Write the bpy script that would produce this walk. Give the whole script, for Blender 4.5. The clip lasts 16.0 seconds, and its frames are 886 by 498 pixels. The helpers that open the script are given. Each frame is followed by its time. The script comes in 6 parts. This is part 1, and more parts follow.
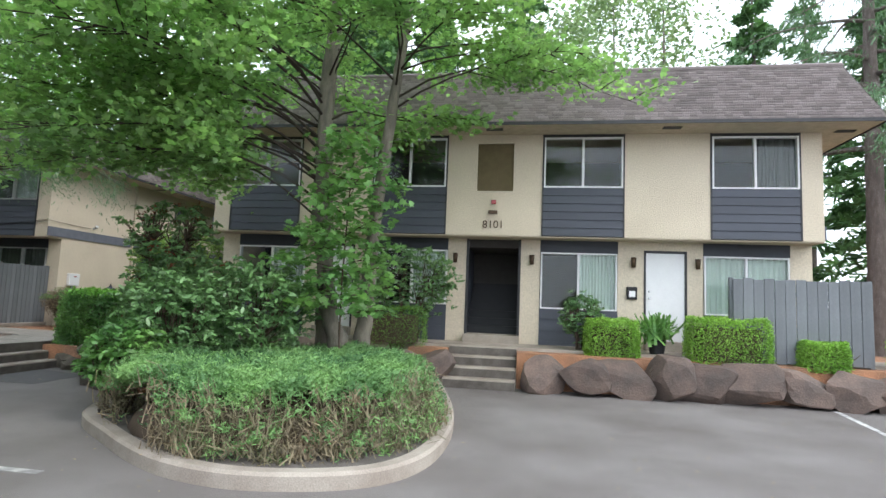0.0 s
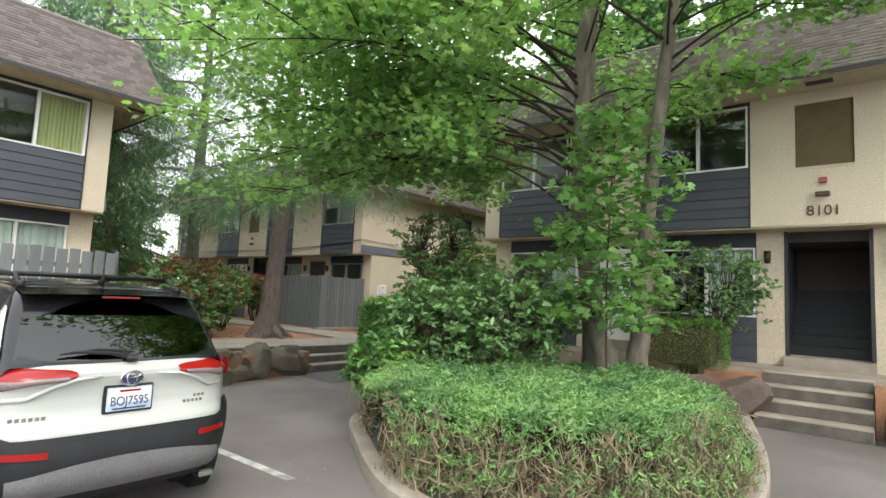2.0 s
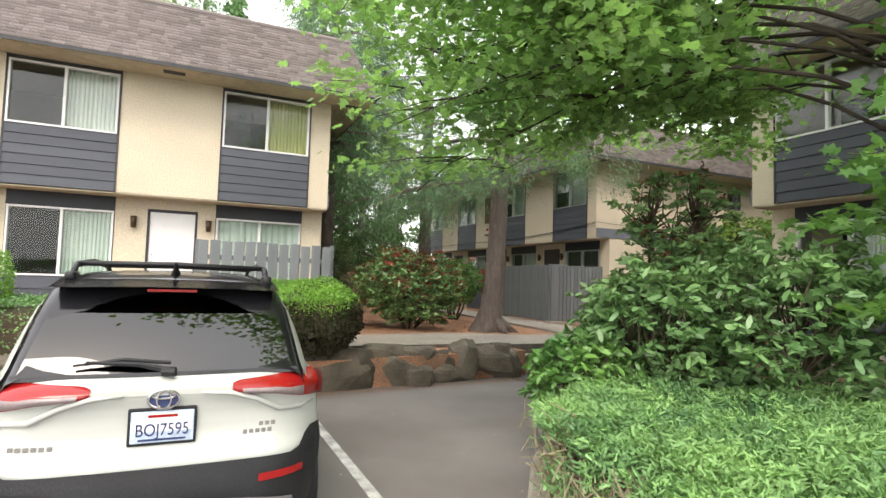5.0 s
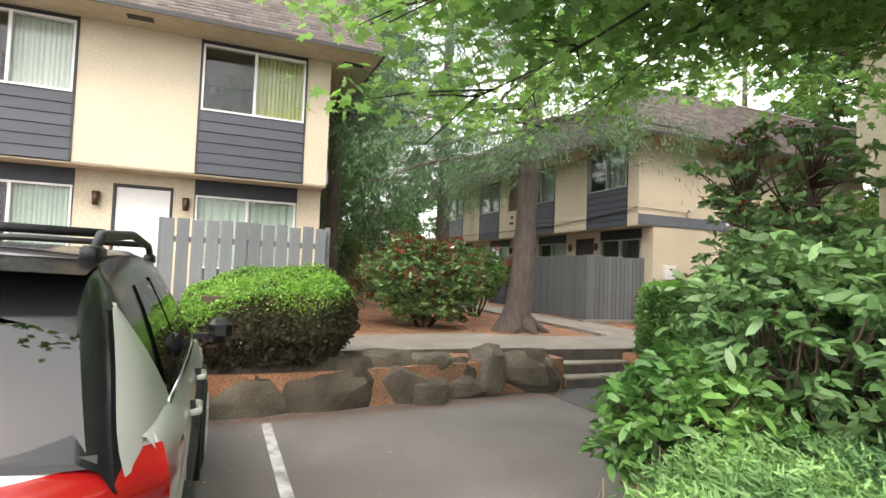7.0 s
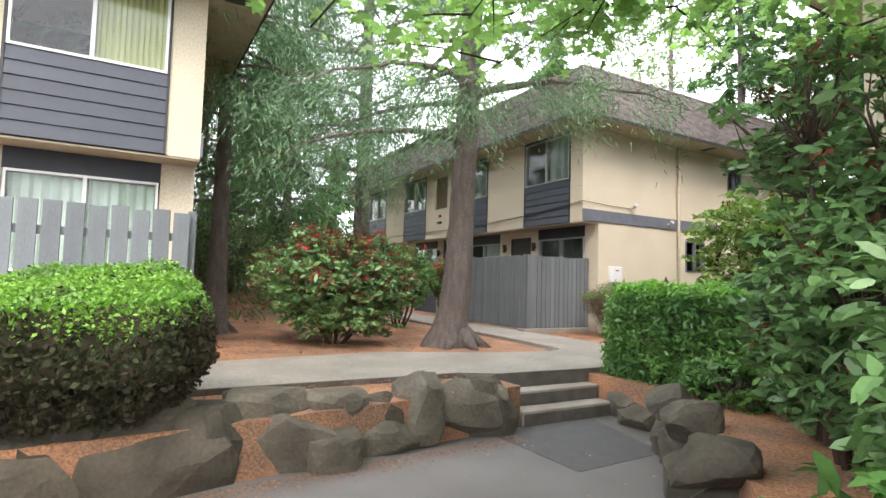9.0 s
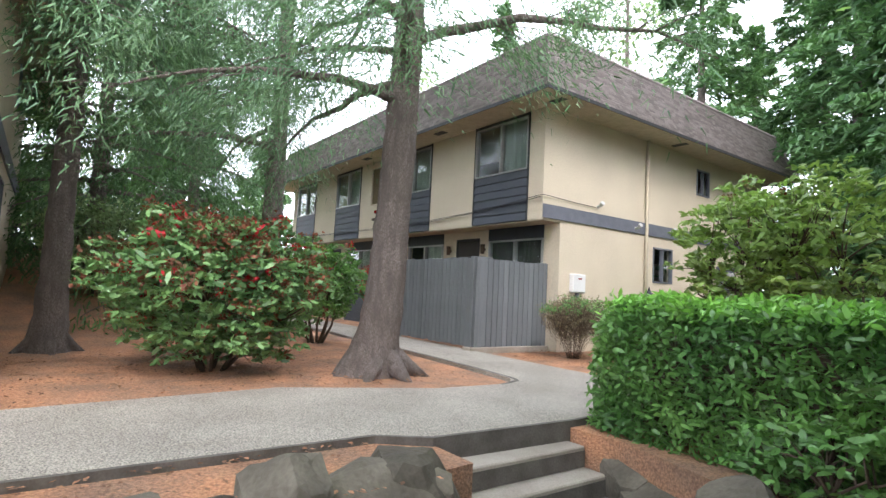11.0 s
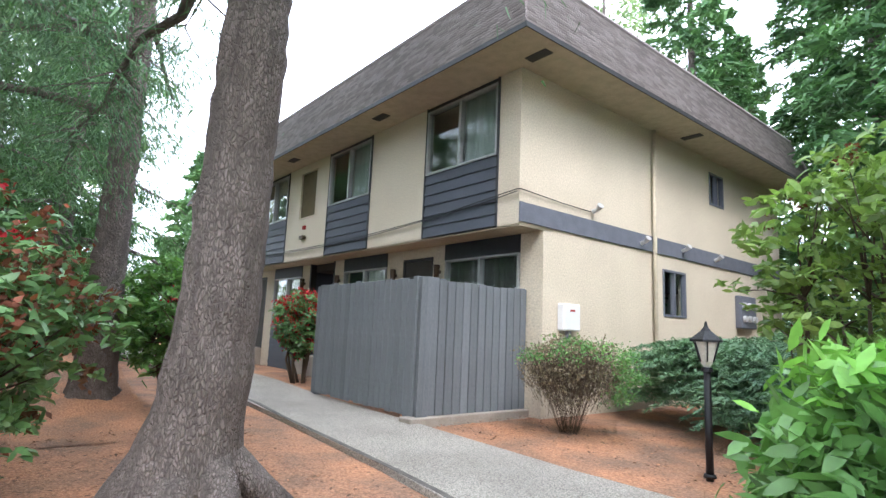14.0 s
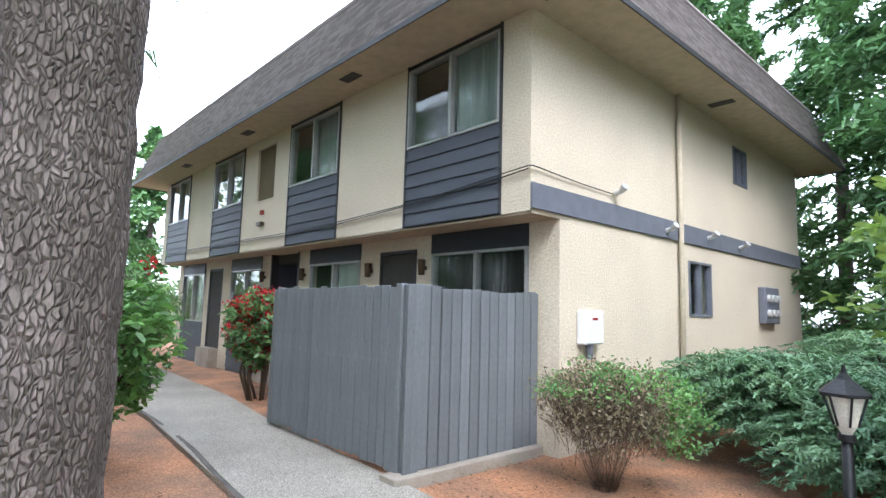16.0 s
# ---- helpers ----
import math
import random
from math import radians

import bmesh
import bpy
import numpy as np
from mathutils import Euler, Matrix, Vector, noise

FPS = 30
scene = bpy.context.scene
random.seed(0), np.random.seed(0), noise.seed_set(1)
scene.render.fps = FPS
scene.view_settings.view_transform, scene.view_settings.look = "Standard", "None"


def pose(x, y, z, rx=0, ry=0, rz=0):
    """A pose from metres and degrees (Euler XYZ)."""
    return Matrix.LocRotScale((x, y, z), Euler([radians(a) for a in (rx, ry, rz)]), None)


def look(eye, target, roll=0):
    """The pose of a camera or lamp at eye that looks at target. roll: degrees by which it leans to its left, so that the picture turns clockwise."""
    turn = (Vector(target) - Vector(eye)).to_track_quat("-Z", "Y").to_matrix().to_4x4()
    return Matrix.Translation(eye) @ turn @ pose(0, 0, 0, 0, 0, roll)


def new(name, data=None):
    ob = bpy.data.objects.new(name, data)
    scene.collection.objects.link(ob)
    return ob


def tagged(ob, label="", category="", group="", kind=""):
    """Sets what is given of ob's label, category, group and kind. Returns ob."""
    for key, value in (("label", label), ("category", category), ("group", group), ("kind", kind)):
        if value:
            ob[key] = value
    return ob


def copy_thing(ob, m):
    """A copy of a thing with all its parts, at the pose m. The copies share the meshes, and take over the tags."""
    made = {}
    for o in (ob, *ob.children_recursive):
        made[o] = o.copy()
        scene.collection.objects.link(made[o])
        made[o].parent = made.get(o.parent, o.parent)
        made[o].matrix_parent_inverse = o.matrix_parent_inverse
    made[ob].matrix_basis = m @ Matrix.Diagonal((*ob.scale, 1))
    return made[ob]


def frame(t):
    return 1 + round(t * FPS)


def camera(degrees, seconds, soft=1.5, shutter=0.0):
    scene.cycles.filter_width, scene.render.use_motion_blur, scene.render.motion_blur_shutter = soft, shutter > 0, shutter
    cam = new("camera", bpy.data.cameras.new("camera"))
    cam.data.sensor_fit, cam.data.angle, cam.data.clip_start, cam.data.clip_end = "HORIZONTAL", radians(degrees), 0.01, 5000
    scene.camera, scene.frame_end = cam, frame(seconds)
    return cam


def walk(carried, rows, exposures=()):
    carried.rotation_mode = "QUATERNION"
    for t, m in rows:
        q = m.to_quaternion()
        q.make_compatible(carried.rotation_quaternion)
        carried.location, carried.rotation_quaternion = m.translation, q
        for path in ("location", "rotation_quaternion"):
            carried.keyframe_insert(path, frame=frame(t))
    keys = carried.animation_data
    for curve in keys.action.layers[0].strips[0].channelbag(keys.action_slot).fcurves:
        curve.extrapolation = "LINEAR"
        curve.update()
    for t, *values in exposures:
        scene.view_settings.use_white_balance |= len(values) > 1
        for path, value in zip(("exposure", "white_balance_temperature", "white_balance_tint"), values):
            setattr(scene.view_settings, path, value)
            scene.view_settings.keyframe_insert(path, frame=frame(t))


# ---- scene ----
cam = camera(78.2, 16.0)
PATH = [
    (0, (-0.443, 1.457, 1.73), (-0.754, 3.424, 1.925), 2.3),
    (0.5, (-0.535, 1.756, 1.76), (-1.108, 3.661, 1.968), 2.1),
    (1, (-0.559, 2.113, 1.747), (-1.402, 3.918, 1.928), 1.1),
    (1.5, (-0.5, 2.461, 1.766), (-1.576, 4.138, 1.934), 1.7),
    (2, (-0.5, 2.806, 1.757), (-1.756, 4.351, 1.941), 2.6),
    (2.5, (-0.428, 3.116, 1.775), (-1.862, 4.499, 1.956), 2.2),
    (3, (-0.418, 3.455, 1.768), (-1.994, 4.674, 1.947), 2.3),
    (3.5, (-0.619, 3.791, 1.761), (-2.267, 4.914, 1.916), 2.1),
    (4, (-0.917, 4.108, 1.776), (-2.624, 5.139, 1.93), 1.7),
    (4.5, (-1.16, 4.418, 1.773), (-2.947, 5.305, 1.915), 1.2),
    (7, (-3.301, 5.543, 1.709), (-5.151, 6.297, 1.8), 2.2),
    (7.5, (-3.82, 5.796, 1.681), (-5.654, 6.585, 1.804), 2.1),
    (8, (-4.394, 5.959, 1.624), (-6.197, 6.816, 1.738), 1.8),
    (8.5, (-4.943, 6.203, 1.63), (-6.692, 7.167, 1.745), 1.7),
    (9, (-5.42, 6.529, 1.633), (-7.145, 7.533, 1.759), 1.6),
    (9.5, (-5.967, 6.862, 1.664), (-7.658, 7.922, 1.785), 1.4),
    (12, (-8.431, 9.007, 1.618), (-9.985, 10.253, 1.804), 2.8),
    (12.5, (-8.879, 9.503, 1.605), (-10.404, 10.783, 1.788), 2.2),
    (13, (-9.319, 9.863, 1.638), (-10.847, 11.138, 1.838), 2.7),
    (13.5, (-9.782, 10.287, 1.654), (-11.313, 11.545, 1.922), 2.5),
    (14, (-10.185, 10.698, 1.693), (-11.717, 11.95, 1.991), 2.5),
    (14.5, (-10.56, 10.853, 1.785), (-12.083, 12.115, 2.079), 2.4),
    (15, (-10.988, 11.121, 1.892), (-12.458, 12.443, 2.196), 2.2),
    (15.5, (-11.349, 11.455, 2.017), (-12.805, 12.8, 2.285), 2.4),
    (16, (-11.708, 11.691, 2.16), (-13.183, 13.024, 2.381), 1.6),
]
EXPOSURES = [(0.0, 1.0, 6250, 10), (2.0, 1.12, 6900, 10), (4.5, 1.35, 7200, 12), (7.0, 1.55, 7200, 14), (9.5, 1.85, 6600, 14), (12.0, 1.88, 6200, 14), (14.0, 2.05, 5950, 13), (16.0, 2.18, 5800, 12)]
walk(cam, [(t, look(eye, target, roll)) for t, eye, target, roll in PATH], EXPOSURES)

from mathutils.geometry import tessellate_polygon


# ---- light ----
w = bpy.data.worlds.new("sky")
scene.world = w
w.use_nodes = True
nt = w.node_tree
sky = nt.nodes.new("ShaderNodeTexSky")
sky.sky_type = "NISHITA"
sky.sun_disc = False
sky.sun_elevation, sky.sun_rotation = radians(47), radians(120)
sky.air_density, sky.dust_density, sky.ozone_density = 1.0, 4.0, 1.0
haze = nt.nodes.new("ShaderNodeMix")
haze.data_type = "RGBA"
haze.inputs["Factor"].default_value = 0.75
haze.inputs["B"].default_value = (10.6, 11.3, 12.2, 1)
nt.links.new(sky.outputs["Color"], haze.inputs["A"])
bg = nt.nodes["Background"]
bg.inputs["Strength"].default_value = 0.14
nt.links.new(haze.outputs["Result"], bg.inputs["Color"])
sun = new("sun", bpy.data.lights.new("sun", "SUN"))
sun.data.energy, sun.data.angle, sun.data.color = 0.6, radians(20), (1.0, 0.96, 0.9)
sun.matrix_world = look((12, -7, 15), (0, 0, 0))


# ---- materials ----
def mat(name, base, second=None, rough=0.8, metal=0.0, scale=6.0, fine=60.0, bump=0.2, amount=0.5, island=0.0, obj=0.0, stretch=(1, 1, 1), spec=0.5, grain=0.18):
    """A surface with two scales of colour variation and a fine relief."""
    m = bpy.data.materials.new(name)
    m.use_nodes = True
    t = m.node_tree
    n, l = t.nodes, t.links
    p = n["Principled BSDF"]
    p.inputs["Roughness"].default_value, p.inputs["Metallic"].default_value = rough, metal
    p.inputs["Specular IOR Level"].default_value = spec
    co = n.new("ShaderNodeTexCoord")
    mp = n.new("ShaderNodeMapping")
    mp.inputs["Scale"].default_value = stretch
    l.new(co.outputs["Object"], mp.inputs["Vector"])
    big, small = n.new("ShaderNodeTexNoise"), n.new("ShaderNodeTexNoise")
    big.inputs["Scale"].default_value, small.inputs["Scale"].default_value = scale, fine
    big.inputs["Detail"].default_value, small.inputs["Detail"].default_value = 5, 4
    l.new(mp.outputs["Vector"], big.inputs["Vector"])
    l.new(mp.outputs["Vector"], small.inputs["Vector"])
    ramp = n.new("ShaderNodeMapRange")
    ramp.inputs["From Min"].default_value, ramp.inputs["From Max"].default_value = 0.35, 0.65
    l.new(big.outputs["Fac"], ramp.inputs["Value"])
    mix = n.new("ShaderNodeMix")
    mix.data_type = "RGBA"
    mix.inputs["A"].default_value = (*base, 1)
    mix.inputs["B"].default_value = (*(second or [c * 0.7 for c in base]), 1)
    mul = n.new("ShaderNodeMath")
    mul.operation = "MULTIPLY"
    mul.inputs[1].default_value = amount
    l.new(ramp.outputs["Result"], mul.inputs[0])
    l.new(mul.outputs[0], mix.inputs["Factor"])
    hsv = n.new("ShaderNodeHueSaturation")
    l.new(mix.outputs["Result"], hsv.inputs["Color"])
    val = n.new("ShaderNodeMapRange")
    val.inputs["From Min"].default_value, val.inputs["From Max"].default_value = (0.36, 0.64) if grain >= 0.3 else (0.25, 0.75)
    val.inputs["To Min"].default_value, val.inputs["To Max"].default_value = 1 - grain, 1 + grain
    l.new(small.outputs["Fac"], val.inputs["Value"])
    last = val.outputs["Result"]
    for kind, strength in (("island", island), ("object", obj)):
        if strength:
            src = n.new("ShaderNodeNewGeometry").outputs["Random Per Island"] if kind == "island" else n.new("ShaderNodeObjectInfo").outputs["Random"]
            r = n.new("ShaderNodeMapRange")
            r.inputs["To Min"].default_value, r.inputs["To Max"].default_value = 1 - strength, 1 + strength
            l.new(src, r.inputs["Value"])
            k = n.new("ShaderNodeMath")
            k.operation = "MULTIPLY"
            l.new(last, k.inputs[0])
            l.new(r.outputs["Result"], k.inputs[1])
            last = k.outputs[0]
    l.new(last, hsv.inputs["Value"])
    l.new(hsv.outputs["Color"], p.inputs["Base Color"])
    b = n.new("ShaderNodeBump")
    b.inputs["Strength"].default_value, b.inputs["Distance"].default_value = bump, 0.02
    l.new(small.outputs["Fac"], b.inputs["Height"])
    l.new(b.outputs["Normal"], p.inputs["Normal"])
    return m


def leafmat(name, base, second, rough=0.45, through_light=0.35, island=0.35):
    """A leaf: gloss above, and light that comes through."""
    m = mat(name, base, second, rough=rough, scale=1.3, fine=25, bump=0.0, amount=1.0, island=island)
    t = m.node_tree
    p, out = t.nodes["Principled BSDF"], t.nodes["Material Output"]
    tr = t.nodes.new("ShaderNodeBsdfTranslucent")
    mix = t.nodes.new("ShaderNodeMixShader")
    mix.inputs["Fac"].default_value = through_light
    hsv = t.nodes["Hue/Saturation/Value"]
    bright = t.nodes.new("ShaderNodeMix")
    bright.data_type, bright.blend_type = "RGBA", "MULTIPLY"
    bright.inputs["Factor"].default_value = 1
    bright.inputs["B"].default_value = (1.15, 1.3, 0.8, 1)
    t.links.new(hsv.outputs["Color"], bright.inputs["A"])
    t.links.new(bright.outputs["Result"], tr.inputs["Color"])
    t.links.new(p.outputs["BSDF"], mix.inputs[1])
    t.links.new(tr.outputs["BSDF"], mix.inputs[2])
    t.links.new(mix.outputs["Shader"], out.inputs["Surface"])
    return m


def glassmat(name, tint, gloss_least=0.03):
    m = bpy.data.materials.new(name)
    m.use_nodes = True
    t = m.node_tree
    t.nodes.remove(t.nodes["Principled BSDF"])
    clear, gloss, mix, f = (t.nodes.new(k) for k in ("ShaderNodeBsdfTransparent", "ShaderNodeBsdfGlossy", "ShaderNodeMixShader", "ShaderNodeLayerWeight"))
    clear.inputs["Color"].default_value = (*tint, 1)
    gloss.inputs["Roughness"].default_value = 0.02
    f.inputs["Blend"].default_value = 0.5
    power, add = t.nodes.new("ShaderNodeMath"), t.nodes.new("ShaderNodeMath")
    power.operation, power.inputs[1].default_value = "POWER", 4.0
    add.operation, add.inputs[1].default_value, add.inputs[2].default_value = "MULTIPLY_ADD", 0.85, gloss_least
    t.links.new(f.outputs["Facing"], power.inputs[0])
    t.links.new(power.outputs[0], add.inputs[0])
    t.links.new(add.outputs[0], mix.inputs["Fac"])
    t.links.new(clear.outputs["BSDF"], mix.inputs[1])
    t.links.new(gloss.outputs["BSDF"], mix.inputs[2])
    t.links.new(mix.outputs["Shader"], t.nodes["Material Output"].inputs["Surface"])
    return m


STUCCO = mat("cream_stucco", (0.60, 0.525, 0.405), (0.52, 0.45, 0.345), rough=0.9, scale=0.9, fine=38, bump=0.7, amount=0.6)
NAVY = mat("dark_blue_grey_paint", (0.055, 0.062, 0.080), (0.045, 0.051, 0.067), rough=0.6, scale=2, fine=40, obj=0.1, stretch=(1, 1, 4))
BLACKBAND = mat("navy_trim_paint", (0.022, 0.026, 0.035), rough=0.6)
BANDGREY = mat("blue_grey_trim", (0.14, 0.15, 0.18), rough=0.65)
FENCEGREY = mat("grey_fence_stain", (0.165, 0.178, 0.188), (0.115, 0.125, 0.132), rough=0.75, scale=3, fine=45, obj=0.14, stretch=(3, 3, 0.5), bump=0.3)
WHITE = mat("white_paint", (0.72, 0.72, 0.72), rough=0.5, amount=0.1, grain=0.04, bump=0.05)
ALU = mat("aluminium_frame", (0.55, 0.55, 0.54), rough=0.4, metal=0.3)
GREYFRAME = mat("grey_metal_frame", (0.40, 0.40, 0.39), rough=0.45, metal=0.4)
DARKTRIM = mat("dark_trim", (0.03, 0.03, 0.033), rough=0.6)
SHINGLE = mat("weathered_shingles", (0.285, 0.245, 0.235), (0.195, 0.165, 0.162), rough=0.95, scale=1.0, fine=110, bump=0.5, island=0.24)
SOFFIT = mat("cream_soffit", (0.50, 0.43, 0.32), rough=0.9)
FLATROOF = mat("flat_roof", (0.12, 0.12, 0.12), rough=0.95)
GLASS = glassmat("window_glass", (0.9, 0.93, 0.92))
CARGLASS = glassmat("tinted_car_glass", (0.05, 0.055, 0.06), 0.08)
CURTAIN = mat("pale_curtain", (0.72, 0.73, 0.68), rough=0.9, stretch=(30, 30, 0.3), scale=1, amount=0.6)
GREENGREY = mat("grey_green_curtain", (0.27, 0.31, 0.28), rough=0.9, stretch=(30, 30, 0.3), scale=1, amount=0.6)
DIMCURT = mat("grey_curtain", (0.10, 0.105, 0.10), rough=0.9, stretch=(30, 30, 0.3), scale=1, amount=0.6)
GREENCURT = mat("yellow_green_curtain", (0.55, 0.54, 0.27), rough=0.9, stretch=(30, 30, 0.3), scale=1, amount=0.6)
BLINDS = mat("pale_green_blinds", (0.55, 0.62, 0.56), rough=0.7)
# rooms behind the glass: their dimness is put into the colour
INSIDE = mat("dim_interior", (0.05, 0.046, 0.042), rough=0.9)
CHIPBOARD = mat("brown_screen", (0.13, 0.10, 0.05), rough=0.9)
ASPHALT = mat("asphalt", (0.205, 0.19, 0.182), (0.125, 0.11, 0.10), rough=0.8, scale=0.55, fine=170, bump=0.5, amount=0.9, grain=0.3)
PATCH = mat("new_asphalt", (0.10, 0.095, 0.095), rough=0.9, fine=160, grain=0.35)
LINE = mat("worn_white_line", (0.6, 0.6, 0.58), (0.25, 0.24, 0.24), rough=0.8, scale=5, amount=1.0)
AGG = mat("exposed_aggregate", (0.335, 0.30, 0.255), (0.215, 0.19, 0.16), rough=0.9, scale=1.2, fine=75, bump=0.9, amount=0.6, grain=0.5)
CONC = mat("old_concrete", (0.36, 0.32, 0.27), (0.24, 0.20, 0.165), rough=0.9, scale=2, fine=70, bump=0.3, amount=0.8)
DARKCONC = mat("dark_concrete", (0.13, 0.115, 0.10), (0.08, 0.07, 0.06), rough=0.95, scale=4, amount=1.0)
MULCH = mat("orange_brown_bark_mulch", (0.44, 0.21, 0.11), (0.24, 0.14, 0.09), rough=0.95, scale=1.6, fine=50, bump=1.0, amount=1.0, grain=0.32)
ROCK = mat("brown_basalt", (0.07, 0.061, 0.047), (0.135, 0.117, 0.09), rough=0.9, spec=0.3, scale=2.2, fine=30, bump=0.6, amount=0.9, obj=0.25)
BARK = mat("furrowed_bark", (0.27, 0.222, 0.20), (0.15, 0.122, 0.108), rough=0.95, scale=5, fine=40, bump=0.6, amount=1.0, stretch=(2.4, 2.4, 0.6))
bt = BARK.node_tree
vo, mp_ = bt.nodes.new("ShaderNodeTexVoronoi"), bt.nodes.new("ShaderNodeMapping")
vo.feature = "DISTANCE_TO_EDGE"
vo.inputs["Scale"].default_value = 27.0
mp_.inputs["Scale"].default_value = (2.0, 2.0, 0.62)
wob, add_ = bt.nodes.new("ShaderNodeTexNoise"), bt.nodes.new("ShaderNodeVectorMath")
wob.inputs["Scale"].default_value = 9.0
wsc = bt.nodes.new("ShaderNodeVectorMath")
wsc.operation, wsc.inputs["Scale"].default_value = "SCALE", 0.06
tc_ = bt.nodes["Texture Coordinate"].outputs["Object"]
bt.links.new(tc_, wob.inputs["Vector"])
bt.links.new(wob.outputs["Color"], wsc.inputs[0])
bt.links.new(tc_, add_.inputs[0])
bt.links.new(wsc.outputs["Vector"], add_.inputs[1])
bt.links.new(add_.outputs["Vector"], mp_.inputs["Vector"])
bt.links.new(mp_.outputs["Vector"], vo.inputs["Vector"])
edge = bt.nodes.new("ShaderNodeMapRange")
edge.inputs["From Max"].default_value = 0.2
bt.links.new(vo.outputs["Distance"], edge.inputs["Value"])
groove = bt.nodes.new("ShaderNodeMix")
groove.data_type = "RGBA"
groove.inputs["A"].default_value = (0.14, 0.112, 0.097, 1)
bt.links.new(edge.outputs["Result"], groove.inputs["Factor"])
bt.links.new(bt.nodes["Hue/Saturation/Value"].outputs["Color"], groove.inputs["B"])
bt.links.new(groove.outputs["Result"], bt.nodes["Principled BSDF"].inputs["Base Color"])
b2 = bt.nodes.new("ShaderNodeBump")
b2.inputs["Strength"].default_value, b2.inputs["Distance"].default_value = 0.8, 0.03
bt.links.new(edge.outputs["Result"], b2.inputs["Height"])
bt.links.new(bt.nodes["Bump"].outputs["Normal"], b2.inputs["Normal"])
bt.links.new(b2.outputs["Normal"], bt.nodes["Principled BSDF"].inputs["Normal"])
REDROCK = mat("reddish_basalt", (0.15, 0.105, 0.085), (0.085, 0.068, 0.06), rough=0.88, scale=2.2, fine=30, bump=0.6, amount=0.9, obj=0.25)
MAPLEBARK = mat("maple_bark", (0.20, 0.175, 0.14), (0.11, 0.10, 0.08), rough=0.95, scale=5, fine=40, bump=0.7, amount=1.0, stretch=(2, 2, 0.5))
LIMB = mat("thin_dark_limb", (0.055, 0.045, 0.036), rough=0.95)
TWIG = mat("twig", (0.10, 0.075, 0.055), rough=0.9)
MAPLE = leafmat("maple_leaf", (0.18, 0.31, 0.125), (0.29, 0.43, 0.17), rough=0.5, through_light=0.6)
YOUNG = leafmat("young_maple_leaf", (0.12, 0.26, 0.09), (0.21, 0.37, 0.12), rough=0.5, through_light=0.45)
JUNIPER = leafmat("juniper_foliage", (0.07, 0.17, 0.065), (0.21, 0.38, 0.12), rough=0.6, through_light=0.15, island=0.16)
JUNTIP = leafmat("new_juniper_tip", (0.20, 0.38, 0.13), (0.27, 0.46, 0.16), rough=0.55, through_light=0.2, island=0.16)
DRYJUN = leafmat("dry_juniper", (0.26, 0.20, 0.13), (0.15, 0.14, 0.08), rough=0.8, through_light=0.1)
RHODO = leafmat("rhododendron_leaf", (0.10, 0.205, 0.075), (0.175, 0.31, 0.11), rough=0.38, through_light=0.15)
BOX = leafmat("clipped_hedge_leaf", (0.19, 0.37, 0.055), (0.11, 0.24, 0.04), rough=0.5, through_light=0.3)
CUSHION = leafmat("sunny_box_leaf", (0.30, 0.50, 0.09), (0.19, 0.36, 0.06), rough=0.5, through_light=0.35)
BRIGHT = leafmat("new_laurel_leaf", (0.17, 0.40, 0.07), (0.25, 0.46, 0.09), rough=0.4, through_light=0.25)
SUNLEAF = leafmat("yellow_green_long_leaf", (0.15, 0.25, 0.065), (0.26, 0.37, 0.10), rough=0.42, through_light=0.35)
LAUREL = leafmat("laurel_leaf", (0.085, 0.205, 0.055), (0.18, 0.34, 0.085), rough=0.38, through_light=0.25)
CEDAR = leafmat("cedar_frond", (0.105, 0.20, 0.115), (0.17, 0.28, 0.145), rough=0.6, through_light=0.2)
DEEPFIR = leafmat("fir_frond", (0.06, 0.14, 0.055), (0.13, 0.25, 0.085), rough=0.6, through_light=0.2)
FARLEAF = leafmat("far_foliage", (0.16, 0.25, 0.13), (0.29, 0.38, 0.18), rough=0.7, through_light=0.25)
REDFLOWER = leafmat("red_blossom", (0.55, 0.015, 0.03), (0.4, 0.02, 0.03), rough=0.6)
RUSTLEAF = leafmat("faded_blossom", (0.24, 0.07, 0.04), (0.14, 0.07, 0.04), rough=0.8)
CARPAINT = mat("pearl_white_paint", (0.45, 0.47, 0.44), rough=0.22, amount=0.03, bump=0.0, spec=0.7, grain=0.006)
CARBLACK = mat("black_gloss_roof", (0.012, 0.012, 0.014), rough=0.15, bump=0, grain=0.0)
PLASTIC = mat("black_plastic", (0.017, 0.018, 0.02), rough=0.55, spec=0.3)
SILVERPL = mat("grey_skid_plastic", (0.12, 0.12, 0.125), rough=0.5)
CHROME = mat("chrome", (0.7, 0.7, 0.7), rough=0.15, metal=1.0, bump=0, grain=0.0)
REDLAMP = mat("red_lamp", (0.27, 0.010, 0.010), rough=0.12, bump=0, amount=0.0, grain=0.0)
CLEARLAMP = mat("clear_lamp", (0.25, 0.2, 0.2), rough=0.1, bump=0)
TYRE = mat("tyre", (0.02, 0.02, 0.02), rough=0.85)
PLATEBLUE = mat("plate_pale_blue", (0.45, 0.55, 0.68), rough=0.4, bump=0)
INK = mat("dark_blue_ink", (0.02, 0.035, 0.12), rough=0.5, bump=0)
BLACKMETAL = mat("black_metal", (0.02, 0.02, 0.022), rough=0.45, metal=0.5)
BRONZE = mat("bronze_lamp", (0.08, 0.05, 0.03), rough=0.4, metal=0.6)
LAMPGLASS = mat("frosted_lamp_glass", (0.55, 0.53, 0.45), rough=0.35)


